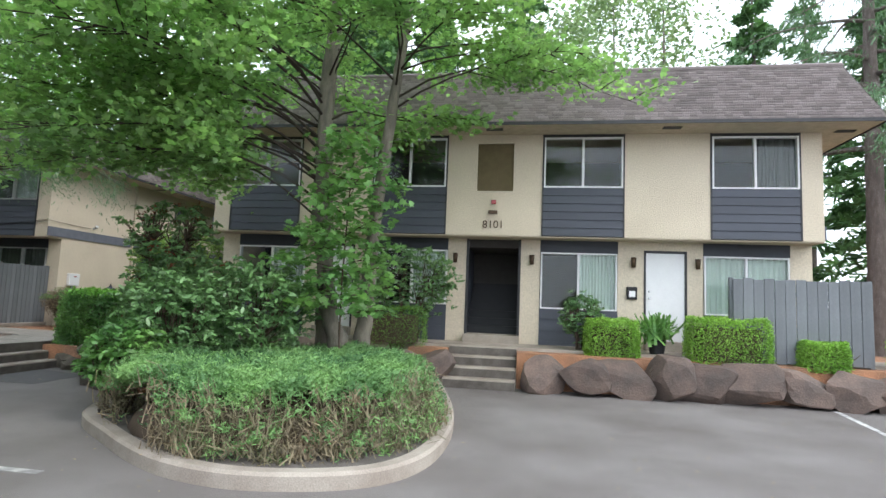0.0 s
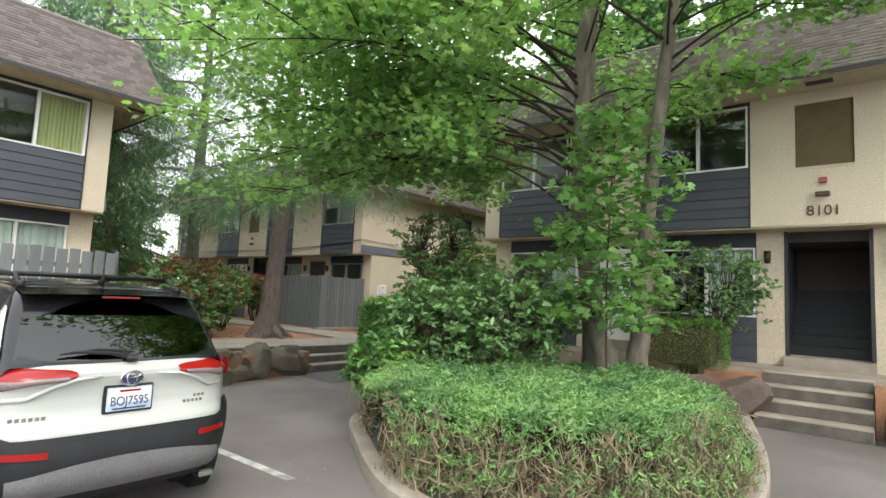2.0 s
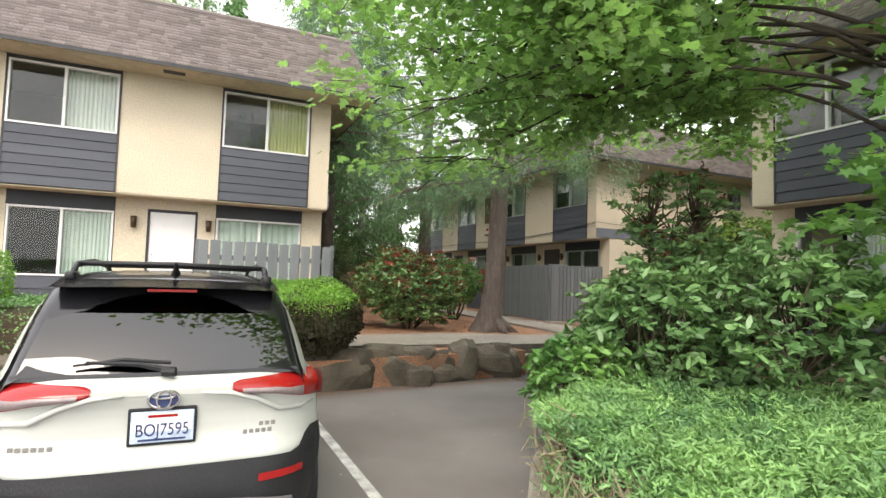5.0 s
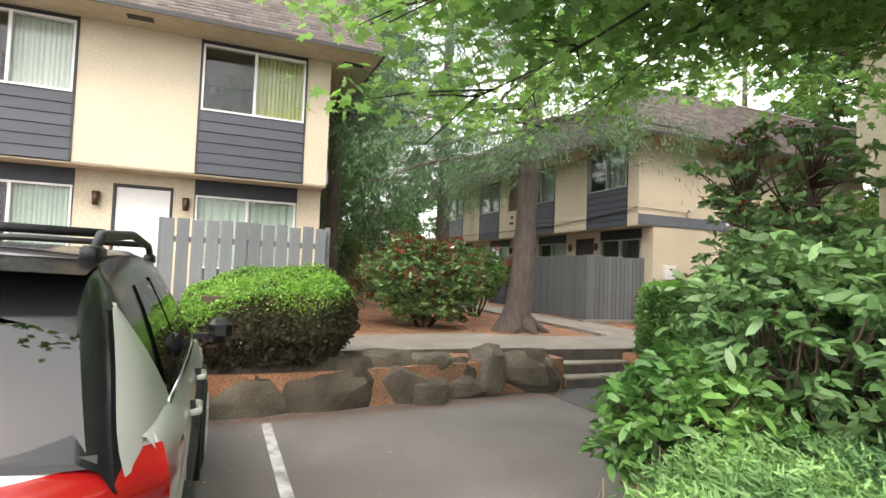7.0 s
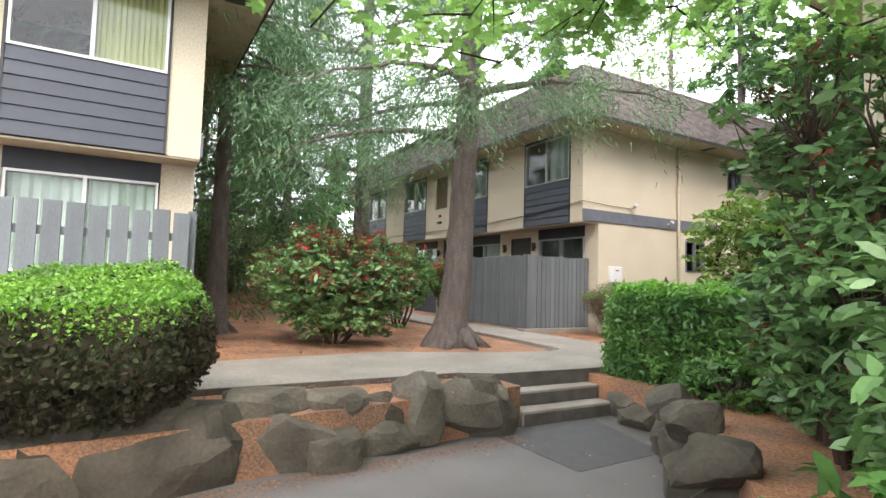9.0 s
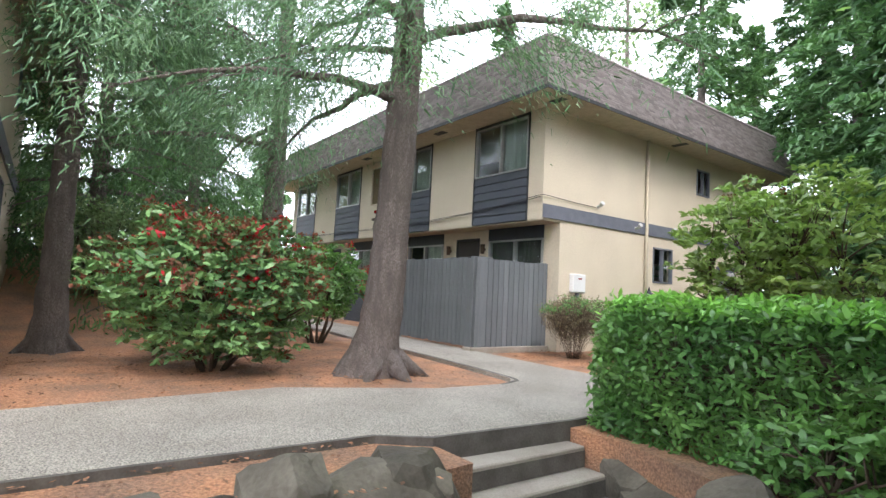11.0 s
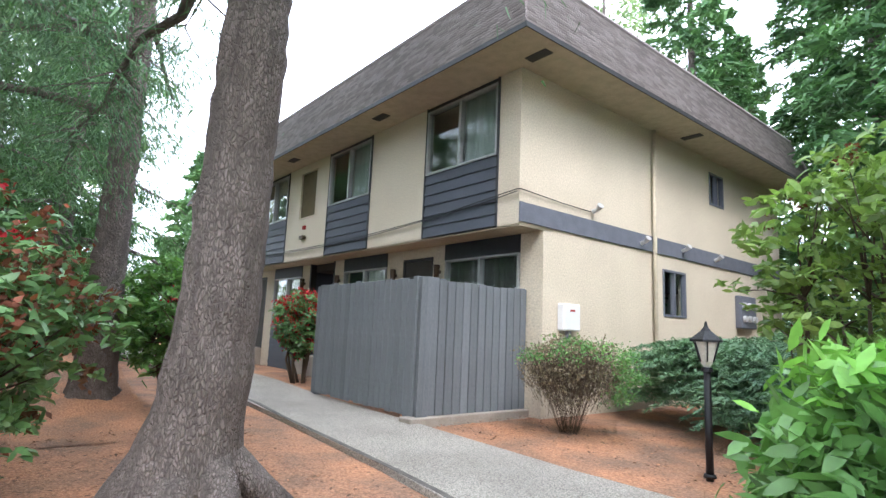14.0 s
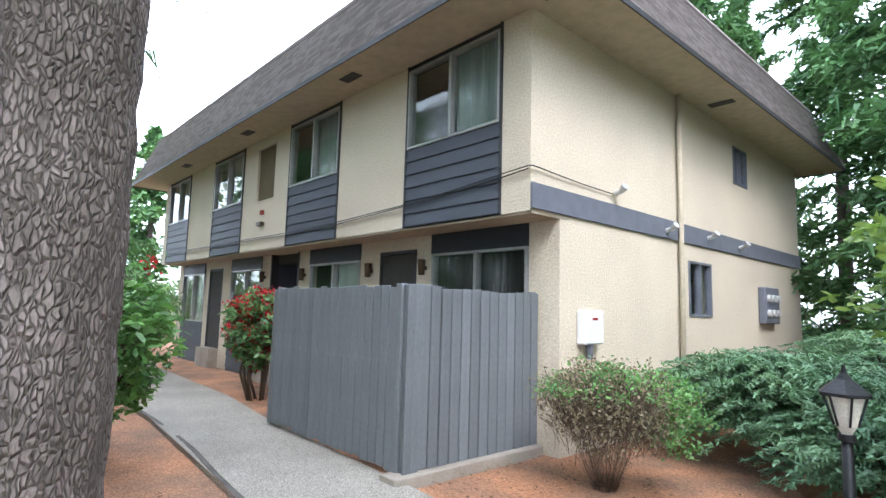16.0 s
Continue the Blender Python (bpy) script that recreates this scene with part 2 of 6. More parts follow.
# ---- mesh helpers ----
def box(bm, x0, x1, y0, y1, z0, z1, bevel=0.0):
    vs = [bm.verts.new((x, y, z)) for x in (x0, x1) for y in (y0, y1) for z in (z0, z1)]
    fs = [bm.faces.new([vs[i] for i in f]) for f in ((0, 1, 3, 2), (4, 6, 7, 5), (0, 4, 5, 1), (2, 3, 7, 6), (0, 2, 6, 4), (1, 5, 7, 3))]
    if bevel:
        es = list({e for f in fs for e in f.edges})
        bmesh.ops.bevel(bm, geom=es, offset=bevel, segments=1, affect="EDGES")
    return vs


def tube(bm, pts, radii, seg=8, cap=True):
    """A bent tube through the points."""
    rings = []
    pts = [Vector(p) for p in pts]
    for i, p in enumerate(pts):
        d = (pts[min(i + 1, len(pts) - 1)] - pts[max(i - 1, 0)]).normalized()
        a = d.orthogonal().normalized() if i == 0 else (rings_a - d * rings_a.dot(d)).normalized()
        rings_a = a
        b = d.cross(a)
        r = radii[i]
        rings.append([bm.verts.new(p + a * (r * math.cos(2 * math.pi * k / seg)) + b * (r * math.sin(2 * math.pi * k / seg))) for k in range(seg)])
    for r0, r1 in zip(rings, rings[1:]):
        for k in range(seg):
            bm.faces.new((r0[k], r0[(k + 1) % seg], r1[(k + 1) % seg], r1[k]))
    if cap:
        bm.faces.new(rings[0][::-1])
        bm.faces.new(rings[-1])


def part(name, bm, material, parent=None, label="", smooth=False):
    me = bpy.data.meshes.new(name)
    bmesh.ops.recalc_face_normals(bm, faces=bm.faces)
    bm.to_mesh(me)
    bm.free()
    me.materials.append(material)
    if smooth:
        me.shade_smooth()
    ob = new(name, me)
    ob.parent = parent
    return tagged(ob, label)


def thing(name, label, category, x=0.0, y=0.0, z=0.0, rz=0.0, group=""):
    e = new(name)
    e.matrix_world = pose(x, y, z, 0, 0, rz)
    return tagged(e, label, category, group)


def bx(name, parent, material, x0, x1, y0, y1, z0, z1, bevel=0.0, label=""):
    bm = bmesh.new()
    box(bm, x0, x1, y0, y1, z0, z1, bevel)
    return part(name, bm, material, parent, label)


def slab(name, outline, z0, z1, material, label, kind="structure", parent=None):
    """A flat polygon with thickness."""
    bm = bmesh.new()
    top = [bm.verts.new((x, y, z1)) for x, y in outline]
    low = [bm.verts.new((x, y, z0)) for x, y in outline]
    for t in tessellate_polygon([[Vector((x, y, 0)) for x, y in outline]]):
        bm.faces.new([top[i] for i in t])
        bm.faces.new([low[i] for i in t][::-1])
    for i in range(len(top)):
        j = (i + 1) % len(top)
        bm.faces.new((top[i], low[i], low[j], top[j]))
    ob = part(name, bm, material, parent)
    return tagged(ob, label, kind=kind)


def mesh_np(name, verts, faces_flat, per, material, parent=None, label="", kind=""):
    """A mesh from arrays, all faces with the same number of corners."""
    me = bpy.data.meshes.new(name)
    n = len(faces_flat) // per
    me.vertices.add(len(verts))
    me.vertices.foreach_set("co", np.asarray(verts, np.float32).ravel())
    me.loops.add(n * per)
    me.loops.foreach_set("vertex_index", np.asarray(faces_flat, np.int32))
    me.polygons.add(n)
    me.polygons.foreach_set("loop_start", np.arange(n, dtype=np.int32) * per)
    me.update(calc_edges=True)
    me.validate()
    me.materials.append(material)
    ob = new(name, me)
    ob.parent = parent
    return tagged(ob, label, kind=kind)


RHOMB = np.array([(-0.5, 0, 0), (0, -0.28, 0.06), (0.5, 0, 0), (0, 0.28, 0.06)])
OVAL = np.array([(-0.5, 0, 0), (-0.15, -0.2, 0.04), (0.25, -0.17, 0.02), (0.5, 0, -0.06), (0.25, 0.17, 0.02), (-0.15, 0.2, 0.04)])
MAPLELEAF = np.array([(-0.5, 0, 0), (-0.32, -0.40, 0), (0.0, -0.2, 0.03), (0.18, -0.44, -0.03), (0.24, -0.12, 0.02), (0.55, 0, -0.05), (0.24, 0.12, 0.02), (0.18, 0.44, -0.03), (0.0, 0.2, 0.03), (-0.32, 0.40, 0)])
NEEDLE = np.array([(-0.5, -0.07, 0), (0.5, -0.03, 0), (0.5, 0.03, 0), (-0.5, 0.07, 0)])


def leaves(name, centres, size, shape, material, rng, parent=None, up=0.6, direction=None, label="", kind="", spread=0.6):
    """Leaves of one shape at the centres; up: how far they face the sky."""
    c = np.asarray(centres, float)
    n, k = len(c), len(shape)
    nor = rng.normal(size=(n, 3)) * spread
    nor[:, 2] += up
    nor /= np.linalg.norm(nor, axis=1)[:, None]
    d = rng.normal(size=(n, 3)) if direction is None else np.asarray(direction) + rng.normal(size=(n, 3)) * 0.35
    d -= nor * (d * nor).sum(1)[:, None]
    d /= np.linalg.norm(d, axis=1)[:, None] + 1e-9
    s = np.cross(nor, d)
    sc = size * rng.uniform(0.65, 1.25, n)
    v = c[:, None] + sc[:, None, None] * (shape[None, :, :1] * d[:, None] + shape[None, :, 1:2] * s[:, None] + shape[None, :, 2:] * nor[:, None])
    return mesh_np(name, v.reshape(-1, 3), np.arange(n * k), k, material, parent, label, kind)


def tufts(rng, n, centre, radii, shell=0.55):
    """Points in the outer part of a lumpy ellipsoid."""
    p = rng.normal(size=(n, 3))
    p /= np.linalg.norm(p, axis=1)[:, None]
    r = rng.uniform(shell, 1.0, n) * (0.86 + 0.16 * np.sin(p[:, 0] * 5 + p[:, 2] * 4 + centre[0]) * np.cos(p[:, 1] * 6 + centre[1]))
    return np.asarray(centre) + p * np.asarray(radii) * r[:, None]


# ---- ground ----
P = 0.53
WALL_EDGE = [(-9.95, -26), (-9.95, 5.6), (-10.05, 7.2), (-10.2, 8.2), (-10.35, 9.4), (-10.5, 10.58), (-10.98, 10.58), (-10.98, 12.06), (-10.55, 12.06),
             (-10.4, 12.1), (-9.1, 11.7), (-8.3, 10.9), (-7.5, 10.0), (-6.66, 9.1), (-4.2, 11.6), (-3.0, 13.2)]
slab("ground", [(-400, -400), (400, -400), (400, 400), (-400, 400)], -0.5, 0.0, ASPHALT, "worn grey asphalt of a parking court, with faint cracks and stains")
slab("terrace", [(-90, -26)] + WALL_EDGE + [(-3.0, 40), (-3.0, 90), (-90, 90)], -0.2, P - 0.06, MULCH, "bare red-brown earth and bark mulch of the raised beds")
slab("terrace_east", [(-2.98, 13.2), (-2.16, 13.2), (-2.16, 13.72), (-0.64, 13.72), (-0.64, 13.2), (12, 13.2), (12, 40), (-2.98, 40)], -0.21, 0.74, MULCH, "earth bank in front of the flats")
slab("pavement_east", [(-8, 13.72), (10, 13.72), (10, 15.10), (-8, 15.10)], 0.3, 0.80, CONC, "narrow grey concrete walk along the flats")
slab("pavement", [(-11.3, 2.0), (-11.26, 10.2), (-11.0, 10.56), (-10.93, 12.08), (-10.96, 12.6), (-10.9, 13.35), (-8.01, 13.4), (-8.01, 14.85), (-13.3, 14.85), (-15.8, 15.04), (-19.1, 15.25), (-21.7, 15.6), (-30, 15.9),
                  (-45, 15.9), (-45, 13.95), (-30, 13.95), (-20.3, 13.98), (-16.9, 13.72), (-14.3, 13.48), (-13.0, 13.3), (-12.78, 13.1), (-12.68, 12.8), (-12.72, 11.9), (-13.1, 10.95), (-13.4, 10.2), (-13.15, 7.4), (-13.15, 2.0)],
     0.2, P, AGG, "grey exposed-aggregate footpath winding between the beds")


bm = bmesh.new()
rows_ = []
for i in range(30):
    rows_.append([bm.verts.new((-16.5 - i * 0.8, -14 + j * 1.1, P - 0.05 + 1.9 * min(1, max(0, (i - 1.5) / 10)) ** 1.3 + (0.10 * noise.noise(Vector((i * 0.6, j * 0.6, 0))) if i > 2 else 0.0))) for j in range(25)])
for a_, b_ in zip(rows_, rows_[1:]):
    for j in range(24):
        bm.faces.new((a_[j], a_[j + 1], b_[j + 1], b_[j]))
tagged(part("bank", bm, MULCH, None, smooth=True), "red-brown earth bank rising behind the bark bed", kind="structure")


def edging(pts, w_, h_, label):
    bm = bmesh.new()
    q = [Vector((x, y, 0)) for x, y in pts]
    rw = []
    for i, p in enumerate(q):
        d = (q[min(i + 1, len(q) - 1)] - q[max(i - 1, 0)]).normalized()
        n_ = Vector((d.y, -d.x, 0)) * w_
        k = 0.012 * noise.noise(p * 1.7)
        rw.append([bm.verts.new(p + n_ * a + Vector((0, 0, z))) for a, z in ((0, P - 0.2), (0, P + h_ + k), (-1, P + h_ + k), (-1, P - 0.2))])
    for r0, r1 in zip(rw, rw[1:]):
        for k in range(3):
            bm.faces.new((r0[k], r0[k + 1], r1[k + 1], r1[k]))
    return tagged(part("path_edging", bm, DARKCONC), label, kind="structure")


def smooth_line(pts, n=6):
    out = []
    for i in range(len(pts) - 1):
        p0, p1, p2, p3 = (np.array(pts[max(0, min(len(pts) - 1, j))], float) for j in (i - 1, i, i + 1, i + 2))
        for k in range(n):
            t = k / n
            out.append(tuple(0.5 * (2 * p1 + (p2 - p0) * t + (2 * p0 - 5 * p1 + 4 * p2 - p3) * t * t + (3 * p1 - p0 - 3 * p2 + p3) * t ** 3)))
    return out + [tuple(pts[-1])]


edging(smooth_line([(-45, 13.95), (-30, 13.95), (-20.3, 13.98), (-16.9, 13.72), (-14.3, 13.48), (-13.0, 13.3), (-12.78, 13.1), (-12.68, 12.8)], 8), 0.05, 0.004, "dark edging strip along the footpath")
edging([(-11.3, 2.0), (-11.3, 6.0), (-11.26, 10.2), (-10.99, 10.56), (-10.93, 12.08), (-10.96, 12.6)], -0.04, 0.003, "dark edging strip along the footpath")


def steps(name, x0, x1, y0, y1, n, z, tread, axis, sign, label):
    st = thing(name, label, "steps", x0, y0, 0)
    for i in range(n):
        h0, h1 = 0.0, z * (i + 1) / n
        if axis == "x":
            a, b = (x0 + sign * tread * i, x0 + sign * (tread * n + 0.03))
            bx("step", st, CONC, min(a, b) - x0, max(a, b) - x0, 0, y1 - y0, (z * i / n) + 0.002, h1, 0.012)
            # thin dark plate: occlusion on the riser and its dirt put into one colour
            bx("riser", st, DARKCONC, a - x0 + 0.001, a - x0 + 0.006, 0.01, y1 - y0 - 0.01, (z * i / n) + 0.004, h1 - 0.035)
        else:
            bx("step", st, CONC, 0, x1 - x0, tread * i, tread * n + 0.1, (z * i / n) + 0.002, h1, 0.012)
            bx("riser", st, DARKCONC, 0.01, x1 - x0 - 0.01, tread * i - 0.006, tread * i - 0.001, (z * i / n) + 0.004, h1 - 0.035)
    return st


steps("garden_steps", -10.46, 0, 10.6, 12.04, 2, P * 0.67, 0.24, "x", -1, "two worn concrete steps up from the asphalt to the footpath")
steps("entry_steps", -2.15, -0.65, 12.75, 0, 4, 0.806, 0.3, "y", 1, "shallow concrete steps up to the entry of the flats")


def kerb(pts, wd=0.16, h=0.16):
    bm = bmesh.new()
    P_ = [Vector((x, y, 0)) for x, y in pts]
    rows = []
    for i, p in enumerate(P_):
        d = (P_[min(i + 1, len(P_) - 1)] - P_[max(i - 1, 0)]).normalized()
        nrm = Vector((d.y, -d.x, 0))
        rows.append([bm.verts.new(p + nrm * a + Vector((0, 0, z))) for a, z in ((0, 0.0), (0, h - 0.03), (-0.03, h), (-wd, h), (-wd, 0.0))])
    for r0, r1 in zip(rows, rows[1:]):
        for k in range(4):
            bm.faces.new((r0[k], r0[k + 1], r1[k + 1], r1[k]))
    return tagged(part("kerb", bm, CONC, None), "pale weathered concrete kerb round the planted island", kind="structure")


ISLAND = smooth_line([(-7.4, 9.95), (-6.6, 8.95), (-6.1, 7.9), (-5.1, 7.1), (-4.3, 6.55), (-3.66, 6.25), (-2.94, 6.15), (-2.15, 6.35), (-1.66, 6.74), (-1.4, 7.5), (-1.38, 8.8), (-1.6, 10.3), (-2.0, 12.0), (-2.25, 13.0)])
kerb(ISLAND)
slab("planting_bed", [(x * 0.985 - 0.06, y * 1.0 + 0.06) for x, y in ISLAND] + [(-3.4, 13.0), (-4.2, 11.55)], -0.1, 0.13, DARKCONC, "dark mulched soil of the planted island")


# ---- buildings ----
L, D = 14.6, 10.2
Z0, ZP, ZS = 0.30, 3.33, 5.80


def window(parent, u0, u1, z0, z1, v, curtain=None, frame_mat=WHITE):
    """A two-light sliding window in a wall whose face is at v."""
    fr = 0.034
    bm = bmesh.new()
    x0, x1 = -u1, -u0
    box(bm, x0, x1, v - 0.03, v + 0.09, z0, z0 + fr)
    box(bm, x0, x1, v - 0.03, v + 0.09, z1 - fr, z1)
    for a, b in ((x0, x0 + fr), (x1 - fr, x1), ((x0 + x1) / 2 - 0.025, (x0 + x1) / 2 + 0.025)):
        box(bm, a, b, v - 0.028, v + 0.088, z0 + fr, z1 - fr)
    win = part("window", bm, frame_mat, parent, "two-light sliding window with a pale metal frame")
    for a, b, dv in ((x0 + fr, (x0 + x1) / 2 - 0.025, 0.03), ((x0 + x1) / 2 + 0.025, x1 - fr, 0.05)):
        p = bx("pane", win, GLASS, a, b, v + dv, v + dv + 0.006, z0 + fr, z1 - fr)
        p.visible_shadow = False
    if curtain:
        bm = bmesh.new()
        n = 40
        a, b = (x0 + x1) / 2, x1
        if curtain[1] == "full":
            a = x0
        vs = [[bm.verts.new((a + (b - a) * i / n, v + 0.12 + 0.025 * math.sin(i * 1.9), z)) for z in (z0, z1)] for i in range(n + 1)]
        for r0, r1 in zip(vs, vs[1:]):
            bm.faces.new((r0[0], r1[0], r1[1], r0[1]))
        part("curtain", bm, curtain[0], win, "drawn curtain behind the glass")
    return win


def siding(parent, u0, u1, z0, z1, v, n=6, material=NAVY):
    s = bx("siding", parent, material, -u1, -u0, v + 0.02, v + 0.1, z0, z1, label="horizontal dark blue-grey lap siding")
    h = (z1 - z0) / n
    for i in range(n):
        bm = bmesh.new()
        a, b = -u1, -u0
        za, zb = z0 + h * i + 0.004, z0 + h * (i + 1)
        q = [bm.verts.new(c) for c in ((a, v - 0.024, za), (b, v - 0.024, za), (b, v - 0.004, zb), (a, v - 0.004, zb), (a, v + 0.019, za), (b, v + 0.019, za), (b, v + 0.019, zb), (a, v + 0.019, zb))]
        for f in ((0, 1, 2, 3), (4, 7, 6, 5), (0, 4, 5, 1), (3, 2, 6, 7), (0, 3, 7, 4), (1, 5, 6, 2)):
            bm.faces.new([q[k] for k in f])
        part("board", bm, material, s)
    return s


def shingle_side(rng, a, b, inset_a, inset_b, out, zb, zt, courses=20):
    """Shingle courses on one slope, from a to b along x, facing -y at out."""
    V, F = [], []
    for c in range(courses):
        t0, t1 = c / courses, (c + 1) / courses + 0.02
        z0, z1 = zb + (zt - zb) * t0, zb + (zt - zb) * t1
        y0, y1 = out + 0.55 * t0, out + 0.55 * t1
        x, xe = a + inset_a * t0, b - inset_b * t0
        while x < xe - 0.02:
            wdt = rng.uniform(0.10, 0.28)
            x2 = min(x + wdt, xe)
            j = rng.uniform(0, 0.018)
            zz = z0 - rng.uniform(0, 0.005)
            k = len(V)
            V += [(x, y0 - 0.013 - 0.4 * j, zz), (x2 - 0.006, y0 - 0.013 - 0.4 * j, zz), (x2 - 0.006, y1 - 0.004, z1), (x, y1 - 0.004, z1), (x, y0 + 0.01, zz), (x2 - 0.006, y0 + 0.01, zz)]
            F += [k, k + 1, k + 2, k + 3, k + 4, k + 5, k + 1, k]
            x = x2
    return V, F


def building():
    b = thing("apartment_building", "two-storey cream stucco apartment block", "building")
    T = 0.16
    # upper storey front
    ups = [(0.45, 2.36), (4.25, 6.15), (8.45, 10.35), (12.24, 14.15)]
    zb, zt = 4.50, 5.72
    edges = [0.0] + [e for w_ in ups for e in w_] + [L]
    for i in range(0, len(edges), 2):
        u0, u1 = edges[i], edges[i + 1]
        if u0 < 7.3 < u1:
            bx("wall", b, STUCCO, -6.84, -u0, 0, T, ZP, ZS)
            bx("wall", b, STUCCO, -u1, -7.72, 0, T, ZP, ZS)
            bx("wall", b, STUCCO, -7.72, -6.84, 0, T, ZP, 4.40)
            bx("wall", b, STUCCO, -7.72, -6.84, 0, T, 5.60, ZS)
            bx("louvre", b, CHIPBOARD, -7.72, -6.84, 0.05, 0.09, 4.40, 5.60, label="brown mesh screen of the stair opening")
            for zz in (4.37, 5.59):
                bx("trim", b, STUCCO, -7.72, -6.84, -0.015, 0.05, zz, zz + 0.035)
        else:
            bx("wall", b, STUCCO, -u1, -u0, 0, T, ZP, ZS)
    cur = [(GREENCURT, "half"), (CURTAIN, "half"), (CURTAIN, "half"), (CURTAIN, "half")]
    for (u0, u1), c in zip(ups, cur):
        siding(b, u0, u1, ZP + 0.01, zb, 0.0)
        window(b, u0 + 0.04, u1 - 0.04, zb, zt, 0.0, c)
        bx("lintel", b, DARKTRIM, -u1, -u0, 0.0, T, zt, ZS)
        for u in (u0, u1 - 0.035):
            bx("corner_trim", b, DARKTRIM, -u - 0.037, -u - 0.002, -0.026, 0.0, ZP, ZS - 0.002)
    # underside of the overhang
    bx("overhang", b, SOFFIT, -L, 0, 0.02, 0.72, ZP - 0.03, ZP - 0.002)
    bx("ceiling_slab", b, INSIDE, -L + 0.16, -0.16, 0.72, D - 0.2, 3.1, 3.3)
    # lower storey
    v = 0.57
    lows = [(0.47, 2.36, "w"), (2.72, 3.70, "d"), (4.30, 6.15, "w"), (6.62, 7.98, "s"), (8.45, 10.30, "w"), (10.90, 11.88, "d"), (12.24, 14.13, "w")]
    edges = [0.0] + [e for q in lows for e in q[:2]] + [L]
    for i in range(0, len(edges), 2):
        bx("wall", b, STUCCO, -edges[i + 1], -edges[i], v, v + T, Z0, ZP - 0.03)
    for u0, u1, k in lows:
        if k == "w":
            bx("band", b, BLACKBAND, -u1, -u0, v - 0.02, v + T, 3.0, ZP - 0.031, label="dark band above the window")
            siding(b, u0, u1, Z0, 1.62, v, 5)
            window(b, u0 + 0.02, u1 - 0.02, 1.62, 3.0, v, (BLINDS, "full") if u0 < 1 else (BLINDS, "half"))
        elif k == "d":
            bx("wall", b, STUCCO, -u1, -u0, v, v + T, 3.10, ZP - 0.03)
            bx("threshold", b, CONC, -u1, -u0, v - 0.25, v + T, Z0, 0.96)
            d = bx("door", b, WHITE, -u1 + 0.05, -u0 - 0.05, v + 0.02, v + 0.065, 0.965, 3.04, 0.004, "plain white painted flush door")
            bm = bmesh.new()
            box(bm, -u1 + 0.10, -u1 + 0.15, v - 0.03, v + 0.02, 1.93, 1.98, 0.01)
            part("door_handle", bm, CHROME, d, "round metal knob")
            bx("bolt", d, CHROME, -u1 + 0.105, -u1 + 0.145, v - 0.01, v + 0.02, 2.1, 2.14, 0.008)
            bm = bmesh.new()
            box(bm, -u1, -u1 + 0.048, v - 0.012, v + T, 0.96, 3.1)
            box(bm, -u0 - 0.048, -u0, v - 0.012, v + T, 0.96, 3.1)
            box(bm, -u1 + 0.048, -u0 - 0.048, v - 0.012, v + T, 3.05, 3.1)
            part("door_frame", bm, DARKTRIM, b)
        else:
            for u in (u0, u1 - 0.06):
                bx("jamb", b, DARKTRIM, -u - 0.06, -u, v - 0.01, v + T, 0.78, ZP - 0.031)
            bx("sill", b, CONC, -u1, -u0, v - 0.28, v + 1.2, Z0, 0.93)
            bx("back_wall", b, NAVY, -u1 - 0.4, -u0 + 0.4, v + 2.4, v + 2.5, 0.3, ZP - 0.04)
            for u in (u0 - 0.1, u1):
                bx("stair_wall", b, NAVY, -u - 0.1, -u, v + T, v + 2.4, 0.3, ZP - 0.04)
            for i in range(8):
                bx("step", b, PLASTIC, -u1, -u0, v + 0.55 + 0.24 * i, v + 2.4, 0.93 + 0.19 * i, 0.93 + 0.19 * (i + 1), label="dark step inside the entry")
    # side and back walls
    for x0, x1 in ((-T, 0.0), (-L, -L + T)):
        xs = (x0, x1)
        if x1 == 0.0:
            for y0, y1, z0_, z1_ in ((T, 4.12, 3.30, ZS), (v + T, 4.12, Z0, 3.30)):
                bx("wall", b, STUCCO, *xs, y0, y1, z0_, z1_)
            bx("wall", b, STUCCO, *xs, 4.12, 5.02, Z0, 2.16)
            bx("wall", b, STUCCO, *xs, 4.12, 5.02, 3.08, ZS)
            bx("wall", b, STUCCO, *xs, 5.02, 6.2, Z0, ZS)
            bx("wall", b, STUCCO, *xs, 6.2, 6.9, Z0, 4.75)
            bx("wall", b, STUCCO, *xs, 6.2, 6.9, 5.5, ZS)
            bx("wall", b, STUCCO, *xs, 6.9, D, Z0, ZS)
            for y0, y1, z0_, z1_ in ((4.12, 5.02, 2.16, 3.08), (6.2, 6.9, 4.75, 5.5)):
                bm = bmesh.new()
                for q in ((y0, y0 + 0.04, z0_, z1_), (y1 - 0.04, y1, z0_, z1_), (y0 + 0.04, y1 - 0.04, z0_, z0_ + 0.04), (y0 + 0.04, y1 - 0.04, z1_ - 0.04, z1_), ((y0 + y1) / 2 - 0.02, (y0 + y1) / 2 + 0.02, z0_ + 0.04, z1_ - 0.04)):
                    box(bm, -0.08, 0.02, *q)
                wn = part("window", bm, BANDGREY, b, "small sliding side window with a blue-grey frame")
                bx("pane", wn, GLASS, -0.05, -0.044, y0 + 0.04, y1 - 0.04, z0_ + 0.04, z1_ - 0.04).visible_shadow = False
        else:
            bx("wall", b, STUCCO, *xs, T, D, 3.30, ZS)
            bx("wall", b, STUCCO, *xs, v + T, D, Z0, 3.30)
    bx("wall", b, STUCCO, -L + T, -T, D - T, D, Z0, ZS)
